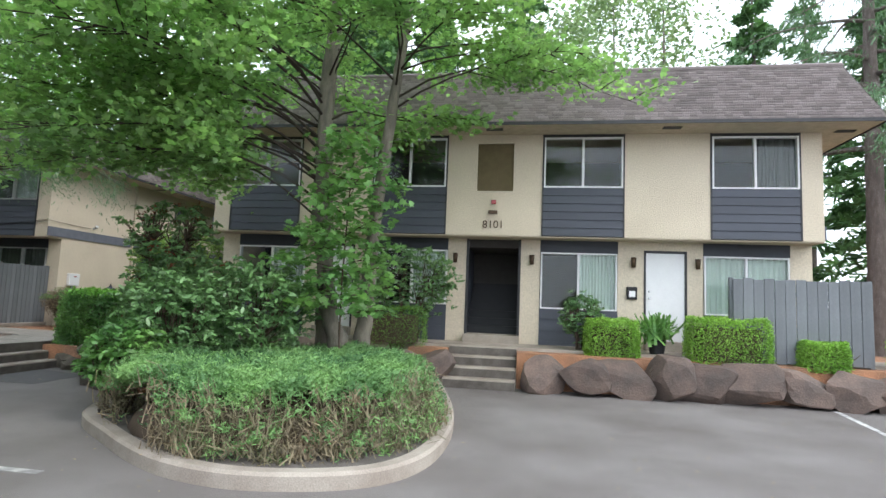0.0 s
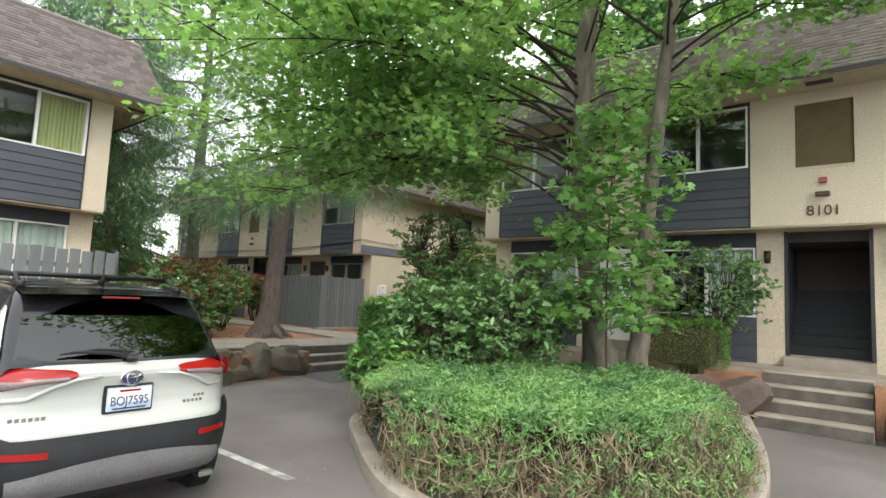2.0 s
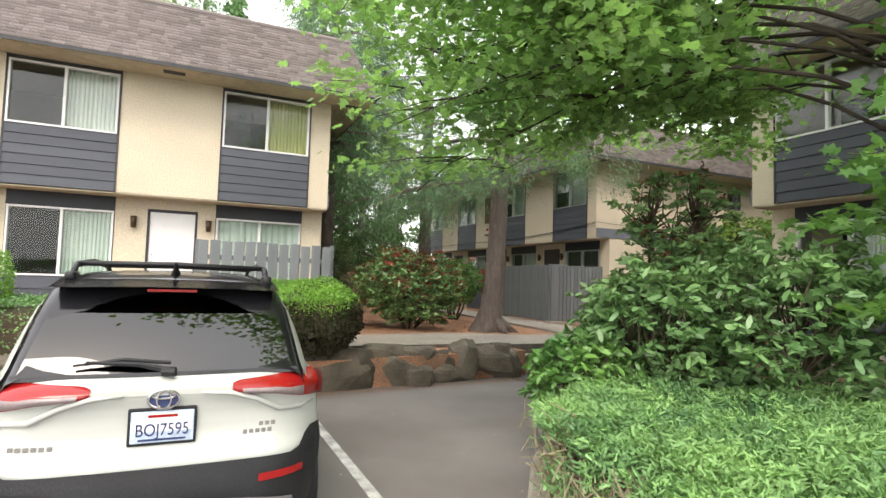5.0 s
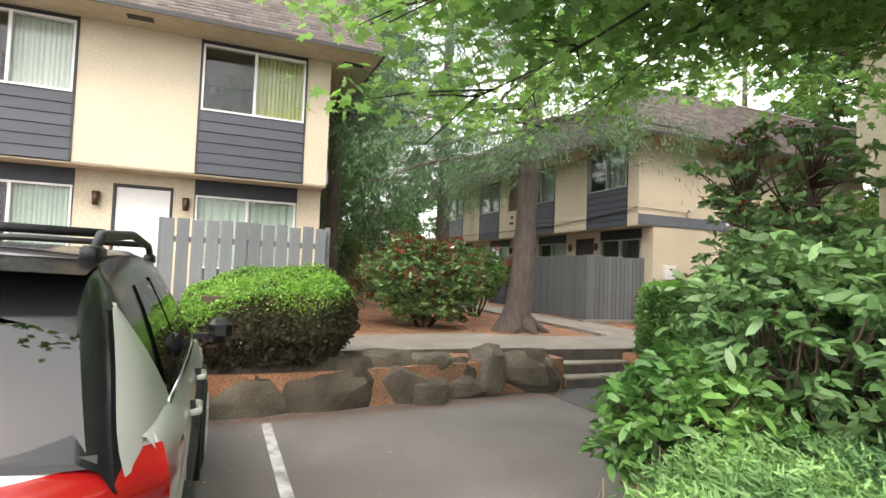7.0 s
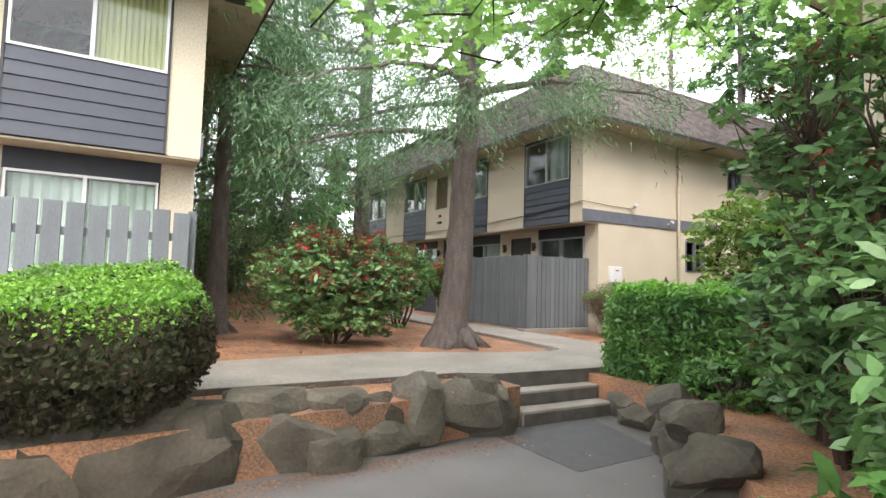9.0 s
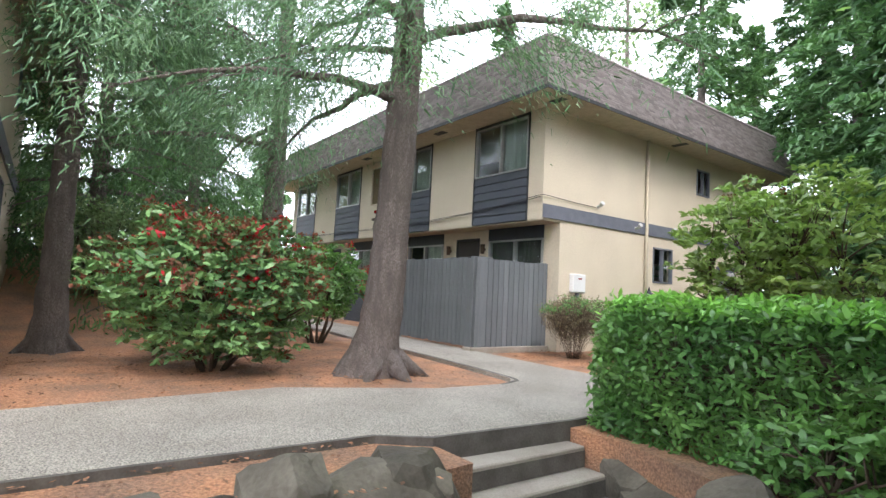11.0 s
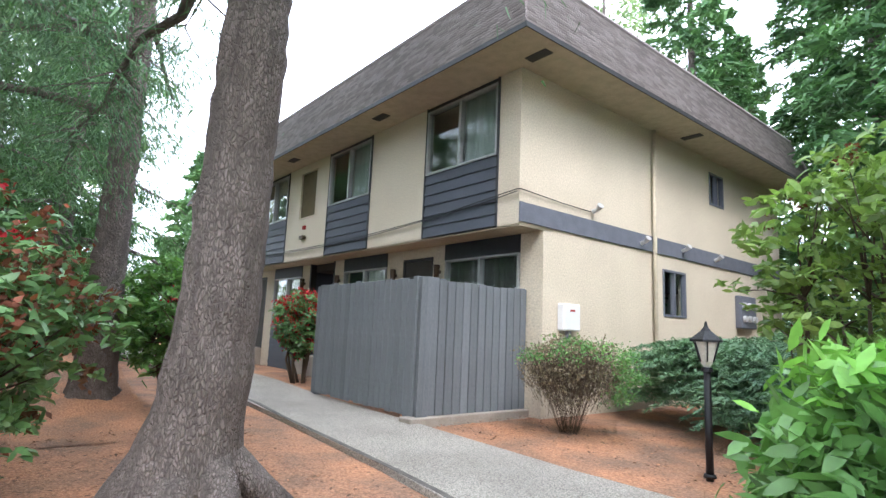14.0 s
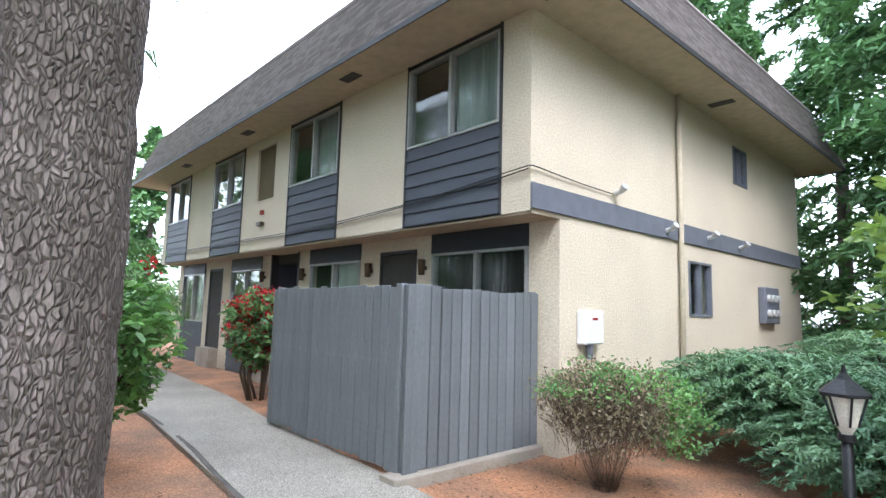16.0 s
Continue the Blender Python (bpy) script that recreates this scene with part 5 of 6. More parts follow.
# woods behind the buildings: far crowns, and trunks that hold them
rf = np.random.default_rng(9)
woods = [(-31, 29, 19, 3.5), (-37, 27, 16, 3.5), (-19, 29, 20, 4), (-24, 31, 21, 4), (-14, 30, 21, 4), (-12.5, 28, 20, 4.2), (-8, 29, 20, 4), (-11.5, 25.5, 16, 3), (9, 26, 17, 3.2), (4, 32, 20, 4), (-1, 30, 21, 4), (-6, 31, 20, 4), (-11, 33, 22, 4.5), (-5, 26, 17, 3.4), (-8.5, 27, 20, 3.6), (-11, 30, 19, 3.6), (-16, 33, 20, 4), (1, 28, 16, 3.4), (13, 30, 19, 4),
         (-40, 26, 12, 3.5), (-42, 19, 11, 3.5), (-38, 10, 15, 4), (-33, 6, 17, 4), (-30, 1, 18, 4), (-27, -4, 18, 4), (-23, 1.5, 14, 3.4), (-28, -12, 18, 4), (-27, -20, 17, 4), (14, 18, 18, 3.8), (17, 8, 17, 4),
         (-31, 12, 13, 3.4), (-6, 21.5, 13, 2.8), (-2, 23, 12, 2.6), (-9.5, 23, 15, 3.0), (12, 22, 15, 3.4), (6, 29, 18, 3.8), (-20, 36, 16, 3.6)]
for i, (x, y, h, r) in enumerate(woods):
    dark = i % 2 == 0 or (-21 < x < -3 and y > 20)
    t_ = thing("background_tree", "dark green fir in the woods behind the flats" if dark else "light green leafy tree in the woods behind the flats", "tree", x, y, 0.0)
    bm = bmesh.new()
    tube(bm, [(0, 0, -0.2), (0.1, 0, h * 0.5), (0, 0.1, h * 0.95)], [0.24, 0.16, 0.03], 8)
    part("trunk", bm, BARK, t_, smooth=True)
    near = -21 < x < -3 and y > 20
    nb = 170 if near else 130
    q = rf.uniform(0.07, 1.0, nb)
    a = rf.uniform(0, 2 * np.pi, nb)
    if dark:
        # drooping boughs that thin out to their tips
        m_ = 105 if near else (18 if y < 3 or x > 12.5 else 45)
        ln = r * 1.1 * (1.04 - q) ** 0.7 * rf.uniform(0.6, 1.0, nb)
        t = np.sqrt(rf.uniform(0.02, 1.0, (nb, m_)))
        w_ = rf.normal(size=(nb, m_)) * 0.20 * ln[:, None] * (1.1 - t)
        ca, sa = np.cos(a)[:, None], np.sin(a)[:, None]
        rad = t * ln[:, None]
        pts = np.stack([rad * ca - w_ * sa, rad * sa + w_ * ca, (q * h)[:, None] + 0.12 * rad - 0.13 * rad ** 2 - np.abs(w_) * 0.5 - np.abs(rf.normal(size=(nb, m_))) * 0.16], -1).reshape(-1, 3)
        way = np.stack([ca - np.sign(w_) * sa * 0.8, sa + np.sign(w_) * ca * 0.8, np.full((nb, m_), -0.55)], -1).reshape(-1, 3)
        leaves("crown", pts, 0.27 if near else 0.42, NEEDLE * (1.3, 2.6, 1), DEEPFIR, rf, t_, up=0.6, direction=way, kind="stuff")
    else:
        m_ = 22 if y < 3 or x > 12.5 else 60
        prof = np.sqrt(np.clip(1 - (q * 1.7 - 0.7) ** 2, 0.05, 1))
        rad = r * prof * rf.uniform(0.45, 1.0, nb)
        c0 = np.stack([rad * np.cos(a), rad * np.sin(a), q * h], -1)
        pts = (c0[:, None] + rf.normal(size=(nb, m_, 3)) * (0.55, 0.55, 0.4)).reshape(-1, 3)
        leaves("crown", pts, 0.28, RHOMB, FARLEAF, rf, t_, up=0.7, kind="stuff")
for i, (x, y, r) in enumerate(((-21.5, 9.0, 1.4), (-24, 6.5, 1.8), (-20.5, 6.0, 1.5), (-27, 9, 1.8), (-29, 12.5, 1.8), (-24.5, 12.2, 1.2), (-33, 16.8, 1.8), (-36, 14.5, 2.0), (-20, 3.0, 1.8))):
    shrub("background_shrub", "yellow-green shrub on the bank behind the beds", x, y, 1.3 if x > -30 else 0.5, r, r, r * 0.8, 5200, 0.10, RHOMB, FARLEAF, 200 + i)

# leaf litter and bark chips
rl = np.random.default_rng(77)
n_ = 9000
lx = np.stack([rl.uniform(-17, -10.2, n_), rl.uniform(5.5, 17.5, n_), np.full(n_, P - 0.022)], -1)
path_ok = ~(((lx[:, 0] > -13.3) & (lx[:, 1] < 15.2)) | ((lx[:, 1] > 13.3) & (lx[:, 1] < 15.2)))
strip = (lx[:, 0] > -11.25) & (lx[:, 1] < 10.2)
leaves("leaf_litter", lx[path_ok | strip], 0.05, RHOMB, mat("bark_chip", (0.36, 0.17, 0.09), (0.17, 0.10, 0.06), rough=0.95, island=0.6, scale=20, amount=1), rl, up=3.0, kind="stuff", label="loose bark chips and fallen leaves", spread=0.5)
n_ = 2600
ly = rl.uniform(4.5, 10.3, n_)
lx = np.stack([-9.80 - np.maximum(0, ly - 5.6) * 0.09 + np.abs(rl.normal(size=n_)) * 0.16, ly, np.full(n_, 0.010)], -1)
leaves("leaf_litter", lx, 0.028, RHOMB, bpy.data.materials["bark_chip"], rl, up=4.0, kind="stuff", label="brown needles gathered along the foot of the boulders", spread=0.4)
n_ = 900
lx = np.stack([rl.uniform(-11, 6, n_), rl.uniform(3, 12.9, n_), np.full(n_, 0.008)], -1)
leaves("leaf_litter", lx, 0.035, RHOMB, mat("fallen_leaf", (0.35, 0.28, 0.12), (0.16, 0.11, 0.06), rough=0.9, island=0.6), rl, up=4.0, kind="stuff", label="small fallen leaves on the asphalt", spread=0.4)


# ---- the parked car: its nose to the boulder wall ----
def loft(sections, mirror=True):
    """A skin through closed or open sections of the same number of points."""
    bm = bmesh.new()
    rows = [[bm.verts.new(p) for p in s_] for s_ in sections]
    for a, b in zip(rows, rows[1:]):
        for k in range(len(a) - 1):
            bm.faces.new((a[k], a[k + 1], b[k + 1], b[k]))
    return bm, rows


def lerp_rows(rows, x):
    """The row of numbers at x, between the rows (x, ...) next to it."""
    if x <= rows[0][0]:
        return rows[0][1:]
    for a, b in zip(rows, rows[1:]):
        if x <= b[0]:
            t = (x - a[0]) / (b[0] - a[0])
            return tuple(p + (q - p) * t for p, q in zip(a[1:], b[1:]))
    return rows[-1][1:]


# the tail, by height: how far it stands back, and its half width
TAIL = ((0.26, 0.06, 0.84), (0.40, -0.03, 0.885), (0.58, -0.035, 0.915), (0.66, -0.02, 0.925), (0.735, -0.01, 0.93), (0.76, 0.03, 0.93), (0.84, 0.05, 0.928), (0.93, 0.05, 0.922),
        (1.00, 0.032, 0.915), (1.045, 0.008, 0.908), (1.075, 0.022, 0.90), (1.11, 0.06, 0.885), (1.15, 0.12, 0.85))
# the cabin, by length: half width at the roof, height, half width at the belt
CABIN = ((0.12, 0.79, 1.15, 0.80), (0.22, 0.76, 1.27, 0.83), (0.36, 0.72, 1.46, 0.85), (0.48, 0.69, 1.60, 0.86), (0.62, 0.67, 1.645, 0.868), (1.0, 0.665, 1.675, 0.875), (1.6, 0.665, 1.685, 0.878),
         (2.2, 0.66, 1.665, 0.875), (2.55, 0.655, 1.60, 0.872), (2.9, 0.70, 1.40, 0.865), (3.3, 0.77, 1.15, 0.85))


def tail_x(y, z, out=0.0):
    back, half = lerp_rows(TAIL, z)
    t = max(0.0, (min(abs(y), half) / half - 0.5) / 0.5)
    return back + 0.05 * (y / half) ** 2 + 0.22 * t ** 3.2 - out


def cabin_y(x, z):
    w_, top, b_ = lerp_rows(CABIN, x)
    t = min(1.0, max(0.0, (z - 1.08) / max(0.04, top - 0.08 - 1.08)))
    return b_ + (w_ - b_) * t ** 1.45


def grid_skin(nu, nv, at):
    """A skin of nu by nv faces through the points at(u, v)."""
    bm = bmesh.new()
    g = [[bm.verts.new(at(i / nu, j / nv)) for j in range(nv + 1)] for i in range(nu + 1)]
    for a, b in zip(g, g[1:]):
        for j in range(nv):
            bm.faces.new((a[j], b[j], b[j + 1], a[j + 1]))
    return bm


def car():
    """x runs from the tail (0) to the nose (4.6), y across, z up."""
    c = thing("car", "white compact sport utility vehicle with black roof rails and red lamps", "car")
    xs = (0.30, 0.6, 1.0, 1.9, 2.8, 3.3, 3.9, 4.35, 4.55)
    hw = (0.925, 0.945, 0.94, 0.925, 0.925, 0.935, 0.91, 0.82, 0.66)
    top = (1.15, 1.16, 1.14, 1.11, 1.08, 1.06, 1.01, 0.92, 0.80)
    S = []
    for x, h_, t_ in zip(xs, hw, top):
        half = [(0.0, t_ + 0.03), (h_ * 0.80, t_ + 0.02), (h_ * 0.915, t_ - 0.005), (h_ * 0.955, t_ - 0.05), (h_ * 0.985, t_ - 0.14), (h_, 0.90), (h_ * 0.985, 0.76), (h_ * 0.99, 0.62), (h_ * 0.97, 0.5)]
        S.append([(x, -y, z) for y, z in half[::-1]] + [(x, y, z) for y, z in half[1:]])
    bm, rows = loft(S)
    bm.faces.new(rows[-1][::-1])
    part("body", bm, CARPAINT, c, "pearl white paint", True)

    def tail_at(u, v):
        z = 0.60 + 0.55 * v
        y = lerp_rows(TAIL, z)[1] * math.sin((u - 0.5) * math.pi * 0.98)
        return tail_x(y, z), y, z

    part("tailgate", grid_skin(28, 22, tail_at), CARPAINT, c, "pearl white tailgate and bumper corners", True)

    def bumper_at(u, v):
        q = abs(math.sin((u - 0.5) * math.pi * 0.98))
        z = 0.27 + (0.43 + 0.10 * max(0.0, min(1.0, (q - 0.80) / 0.1))) * v
        y = (lerp_rows(TAIL, z)[1] + 0.008) * math.sin((u - 0.5) * math.pi * 0.98)
        return tail_x(y, z, 0.03 + 0.012 * math.sin(v * math.pi)), y, z

    part("bumper", grid_skin(32, 8, bumper_at), PLASTIC, c, "matt black lower bumper", True)

    def skid_at(u, v):
        y, z = (u - 0.5) * 1.46, 0.33 + (0.21 - 0.07 * abs(u - 0.5) ** 2 * 4) * v
        return tail_x(y, z, 0.062 + 0.015 * math.sin(v * math.pi)), y, z

    part("skid_plate", grid_skin(20, 4, skid_at), SILVERPL, c, "grey skid plate under the bumper", True)
    # sills
    bm, rows = loft([[(x, -y * 1.006, 0.26), (x, -y * 1.012, 0.42), (x, -y * 1.008, 0.60), (x, 0.0, 0.61), (x, y * 1.008, 0.60), (x, y * 1.012, 0.42), (x, y * 1.006, 0.26)] for x, y in zip(xs, hw)])
    bm.faces.new(rows[0])
    bm.faces.new(rows[-1][::-1])
    part("cladding", bm, PLASTIC, c, "matt black sills")
    # cabin: black roof and pillars
    S = []
    for x, w_, t_, b_ in CABIN:
        half = [(b_ + (w_ - b_) * g ** 1.45, 1.06 + (t_ - 1.14) * g) for g in (0, 0.15, 0.35, 0.55, 0.75, 1.0)] + [(w_ - 0.03, t_ - 0.035), (w_ - 0.09, t_ - 0.008), (w_ * 0.6, t_ + 0.005), (0, t_ + 0.015)]
        S.append([(x, -y, z) for y, z in half] + [(x, y, z) for y, z in half[-2::-1]])
    bm, rows = loft(S)
    part("cabin", bm, CARBLACK, c, "black roof and pillars", True)

    def rear_glass(u, v):
        z = 1.145 + 0.415 * v
        y = (u - 0.5) * 2 * (0.725 - 0.115 * v)
        return 0.118 + 0.338 * v + 0.04 * (2 * u - 1) ** 2 - 0.05 * math.sin(v * math.pi) * 0.5 - 0.022, y, z

    part("rear_window", grid_skin(12, 6, rear_glass), CARGLASS, c, "dark tinted rear glass", True)
    part("window_seal", grid_skin(12, 2, lambda u, v: (rear_glass(u, 0)[0] - 0.004 + 0.006 * v, (u - 0.5) * 1.50, 1.125 + 0.03 * v)), CARBLACK, c, "black strip under the rear glass", True)
    bm = grid_skin(14, 3, lambda u, v: (0.30 + 0.34 * v + 0.05 * (2 * u - 1) ** 2, (u - 0.5) * 1.30, 1.598 + 0.055 * v - 0.012 * (2 * u - 1) ** 2))
    bmesh.ops.solidify(bm, geom=bm.faces[:], thickness=0.03)
    part("spoiler", bm, CARBLACK, c, "black spoiler over the rear glass")
    bm = bmesh.new()
    box(bm, 0.325, 0.345, -0.14, 0.14, 1.572, 1.586)
    part("brake_lamp", bm, REDLAMP, c, "slim red brake lamp under the spoiler")
    for sgn in (-1, 1):
        # side glass between the pillars, by its length at the foot and at the top
        for x0, x1, x2, x3, z0, z1 in ((0.78, 1.40, 1.40, 0.98, 1.17, 1.545), (1.46, 2.26, 2.22, 1.46, 1.15, 1.565), (2.33, 3.02, 2.58, 2.29, 1.14, 1.52)):
            def side_glass(u, v, x0=x0, x1=x1, x2=x2, x3=x3, z0=z0, z1=z1):
                x = (x0 + (x1 - x0) * u) * (1 - v) + (x3 + (x2 - x3) * u) * v
                z = z0 + (z1 - z0) * v
                return x, sgn * (cabin_y(x, z) + 0.006), z
            part("side_window", grid_skin(6, 5, side_glass), CARGLASS, c, "dark tinted side glass", True)
        bm = bmesh.new()
        tube(bm, [(x, sgn * (cabin_y(x, 1.12) + 0.006), 1.125 + 0.02 * (1 - (x - 0.7) / 2.4)) for x in (0.74, 1.3, 1.9, 2.5, 3.1)], [0.011] * 5, 6)
        part("belt_trim", bm, CHROME, c, "thin bright strip under the side glass", True)
        # the white rear pillar, round the corner from the side to the rear glass
        side_p = lambda u, v: ((0.15 + 0.68 * u) * (1 - v) + (0.46 + 0.04 * u) * v, sgn * (cabin_y((0.15 + 0.68 * u) * (1 - v) + (0.46 + 0.04 * u) * v, 1.09 + 0.40 * v) + 0.010), 1.09 + 0.40 * v)
        part("pillar", grid_skin(6, 8, side_p), CARPAINT, c, "white rear pillar", True)
        rear_p = lambda u, v: (rear_glass(1, v * 0.95)[0] + 0.015 + 0.05 * u ** 2, sgn * ((0.745 - 0.115 * v) + (cabin_y(0.14 + 0.32 * v, 1.09 + 0.40 * v) + 0.012 - (0.745 - 0.115 * v)) * u), 1.10 + 0.40 * v + 0.02 * (1 - u))
        part("pillar", grid_skin(4, 8, rear_p), CARPAINT, c, "white edge beside the rear glass", True)
        # tail lamp: slim wing, deep block at the corner, wrapped to the side
        LAMP = ((0.36, 1.06, 1.09), (0.40, 1.038, 1.105), (0.62, 1.02, 1.12), (0.78, 0.985, 1.128), (0.90, 0.965, 1.12))

        def lamp_at(u, v, grow=0.0, lo=0.0, hi=1.0):
            y = 0.36 + 0.56 * u
            z0, z1 = lerp_rows(LAMP, y)
            z = z0 + (z1 - z0) * (lo + (hi - lo) * v)
            edge = 0.02 * (1 - (2 * v - 1) ** 4)
            back, half = lerp_rows(TAIL, z)
            yy = min(y, half + 0.012)
            return tail_x(yy, z, 0.006 + edge + grow), sgn * yy, z

        lamp_ = part("tail_lamp", grid_skin(18, 6, lamp_at), REDLAMP, c, "red wrap-round tail lamp", True)
        part("lens", grid_skin(12, 2, lambda u, v: lamp_at(0.10 + 0.68 * u, v, 0.016, 0.06, 0.45)), CLEARLAMP, lamp_, "clear grey lower lens", True)
        part("tail_lamp", grid_skin(4, 4, lambda u, v: (0.27 + 0.26 * u, sgn * (0.936 + 0.012 * math.sin(v * math.pi)), 0.965 + 0.14 * v + 0.03 * u * (0.5 - v))), REDLAMP, c, "side part of the red tail lamp", True)
        bm = bmesh.new()
        tube(bm, [(tail_x(y, z, 0.012), sgn * y, z) for y, z in ((0.20, 1.055), (0.36, 1.045), (0.50, 1.005), (0.64, 0.935), (0.78, 0.925), (0.88, 0.94))], [0.006, 0.013, 0.016, 0.016, 0.014, 0.006], 8)
        part("crease", bm, CARPAINT, c, "white raised edge under the lamp", True)
        refl = lambda u, v: (tail_x(0.52 + 0.27 * u, 0.6, 0.058), sgn * (0.52 + 0.27 * u), 0.585 + 0.04 * v + 0.01 * u)
        part("reflector", grid_skin(6, 1, refl), REDLAMP, c, "red bumper reflector")
        bx("exhaust", c, CHROME, 0.0, 0.12, min(sgn * 0.60, sgn * 0.72), max(sgn * 0.60, sgn * 0.72), 0.235, 0.29, 0.012)
        bm = bmesh.new()
        tube(bm, [(0.66, sgn * 0.60, 1.63), (0.80, sgn * 0.60, 1.715), (1.5, sgn * 0.61, 1.75), (2.2, sgn * 0.60, 1.72), (2.36, sgn * 0.60, 1.64)], [0.02] * 5, 8)
        for x in (0.70, 2.30):
            box(bm, x - 0.09, x + 0.09, sgn * 0.60 - 0.028, sgn * 0.60 + 0.028, 1.62, 1.675, 0.01)
        part("roof_rail", bm, BLACKMETAL, c, "raised black roof rail", True)
        bm = bmesh.new()
        box(bm, 2.84, 3.00, min(sgn * 0.97, sgn * 1.14), max(sgn * 0.97, sgn * 1.14), 1.08, 1.25, 0.045)
        box(bm, 2.90, 2.96, min(sgn * 0.86, sgn * 0.98), max(sgn * 0.86, sgn * 0.98), 1.10, 1.14)
        part("mirror", bm, CARBLACK, c, "black door mirror")
        for x in (1.30, 2.15):
            bm = bmesh.new()
            tube(bm, [(x, sgn * 0.925, 0.965), (x + 0.03, sgn * 0.965, 0.965), (x + 0.19, sgn * 0.965, 0.965), (x + 0.22, sgn * 0.925, 0.965)], [0.015, 0.018, 0.018, 0.015], 8)
            part("door_handle", bm, CARPAINT, c, "body-coloured door handle", True)
        for x in (1.46, 2.34):
            bx("door_seam", c, DARKTRIM, x - 0.004, x + 0.004, min(sgn * 0.90, sgn * 0.946), max(sgn * 0.90, sgn * 0.946), 0.62, 0.99)
        for x in (0.80, 3.5):
            out = 0.962 if x < 1 else 0.955
            bm = bmesh.new()
            tube(bm, [(x, sgn * 0.80, 0.36), (x, sgn * out, 0.36), (x, sgn * (out + 0.008), 0.36)], [0.46, 0.46, 0.445], 32)
            part("arch", bm, PLASTIC, c, "black wheel arch")
            bm = bmesh.new()
            tube(bm, [(x, sgn * 0.75, 0.355), (x, sgn * (out - 0.01), 0.355), (x, sgn * (out + 0.02), 0.355), (x, sgn * (out + 0.028), 0.355)], [0.355, 0.355, 0.335, 0.29], 32)
            wh = part("wheel", bm, TYRE, c, "black tyre")
            bm = bmesh.new()
            tube(bm, [(x, sgn * (out + 0.02), 0.355), (x, sgn * (out + 0.036), 0.355)], [0.05, 0.045], 12)
            tube(bm, [(x + 0.235 * math.cos(k * math.pi / 12), sgn * (out + 0.024), 0.355 + 0.235 * math.sin(k * math.pi / 12)) for k in range(25)], [0.013] * 25, 6)
            for k in range(5):
                a = k * 2 * math.pi / 5
                for da in (-0.16, 0.16):
                    tube(bm, [(x, sgn * (out + 0.026), 0.355), (x + 0.23 * math.cos(a + da), sgn * (out + 0.026), 0.355 + 0.23 * math.sin(a + da))], [0.022, 0.018], 5)
            part("rim", bm, ALU, wh, "alloy rim with paired spokes")
    for x in (0.86, 2.1):
        bm = bmesh.new()
        tube(bm, [(x, -0.6, 1.725), (x + 0.02, 0, 1.735), (x, 0.6, 1.725)], [0.016, 0.018, 0.016], 8)
        part("cross_bar", bm, BLACKMETAL, c, "black bar across the roof rails", True)
    bm = grid_skin(10, 2, lambda u, v: (tail_x((u - 0.5) * 0.8, 1.06, 0.010), (u - 0.5) * 0.8, 1.05 + 0.03 * v))
    part("garnish", bm, CARPAINT, c, "white ridge across the tailgate", True)
    bm = bmesh.new()
    box(bm, 0.022, 0.06, -0.175, 0.175, 0.795, 0.985, 0.006)
    part("plate_holder", bm, PLASTIC, c, "dark number plate frame")
    p = bx("number_plate", c, PLATEBLUE, 0.012, 0.020, -0.160, 0.160, 0.812, 0.970, 0.003, "pale blue and white number plate in a dark frame")
    bx("white_field", p, WHITE, 0.0095, 0.0115, -0.150, 0.150, 0.868, 0.960, 0.0)
    cu = bpy.data.curves.new("plate_digits", "FONT")
    cu.body, cu.size, cu.extrude, cu.align_x = "BOJ7595", 0.088, 0.002, "CENTER"
    o_ = new("plate_digits", cu)
    me = bpy.data.meshes.new_from_object(o_)
    bpy.data.objects.remove(o_)
    me.materials.append(INK)
    d = new("digits", me)
    d.matrix_world = pose(0.008, 0, 0.848, 90, 0, -90) @ Matrix.Diagonal((0.86, 1, 1, 1))
    d.parent = p
    bx("red_band", p, REDLAMP, 0.0085, 0.0095, -0.075, 0.075, 0.938, 0.953)
    bx("blue_band", p, INK, 0.0085, 0.0115, -0.12, 0.12, 0.822, 0.832)
    # emblem and small lettering, as plain shapes
    bm = bmesh.new()
    for ry, rz in ((0.078, 0.047), (0.036, 0.044)):
        tube(bm, [(0.0, ry * math.cos(a), 1.03 + rz * math.sin(a)) for a in [k * math.pi / 10 for k in range(21)]], [0.007] * 21, 6)
    tube(bm, [(0.0, 0.06 * math.cos(a), 1.052 + 0.018 * math.sin(a)) for a in [k * math.pi / 10 for k in range(21)]], [0.006] * 21, 6)
    part("badge", bm, CHROME, c, "chrome oval badge")
    part("badge_field", grid_skin(8, 1, lambda u, v: (0.006, 0.072 * math.cos(u * math.pi), 1.03 + (0.044 if v else -0.044) * math.sin(u * math.pi))), INK, c, "dark blue field of the badge")
    for y0, n, z in ((0.52, 6, 0.80), (-0.62, 3, 0.845), (-0.60, 5, 0.81)):
        bm = bmesh.new()
        for k in range(n):
            y = y0 + k * 0.036
            box(bm, tail_x(y, z) - 0.004, tail_x(y, z) + 0.004, y, y + 0.024, z, z + 0.022)
        part("lettering", bm, CHROME, c, "small bright raised lettering")
    bm = bmesh.new()
    tube(bm, [(0.075, -0.02, 1.165), (0.085, 0.14, 1.20), (0.10, 0.40, 1.215)], [0.02, 0.014, 0.008], 6)
    tube(bm, [(0.085, -0.02, 1.205), (0.10, 0.22, 1.225), (0.105, 0.46, 1.20)], [0.010, 0.012, 0.006], 6)
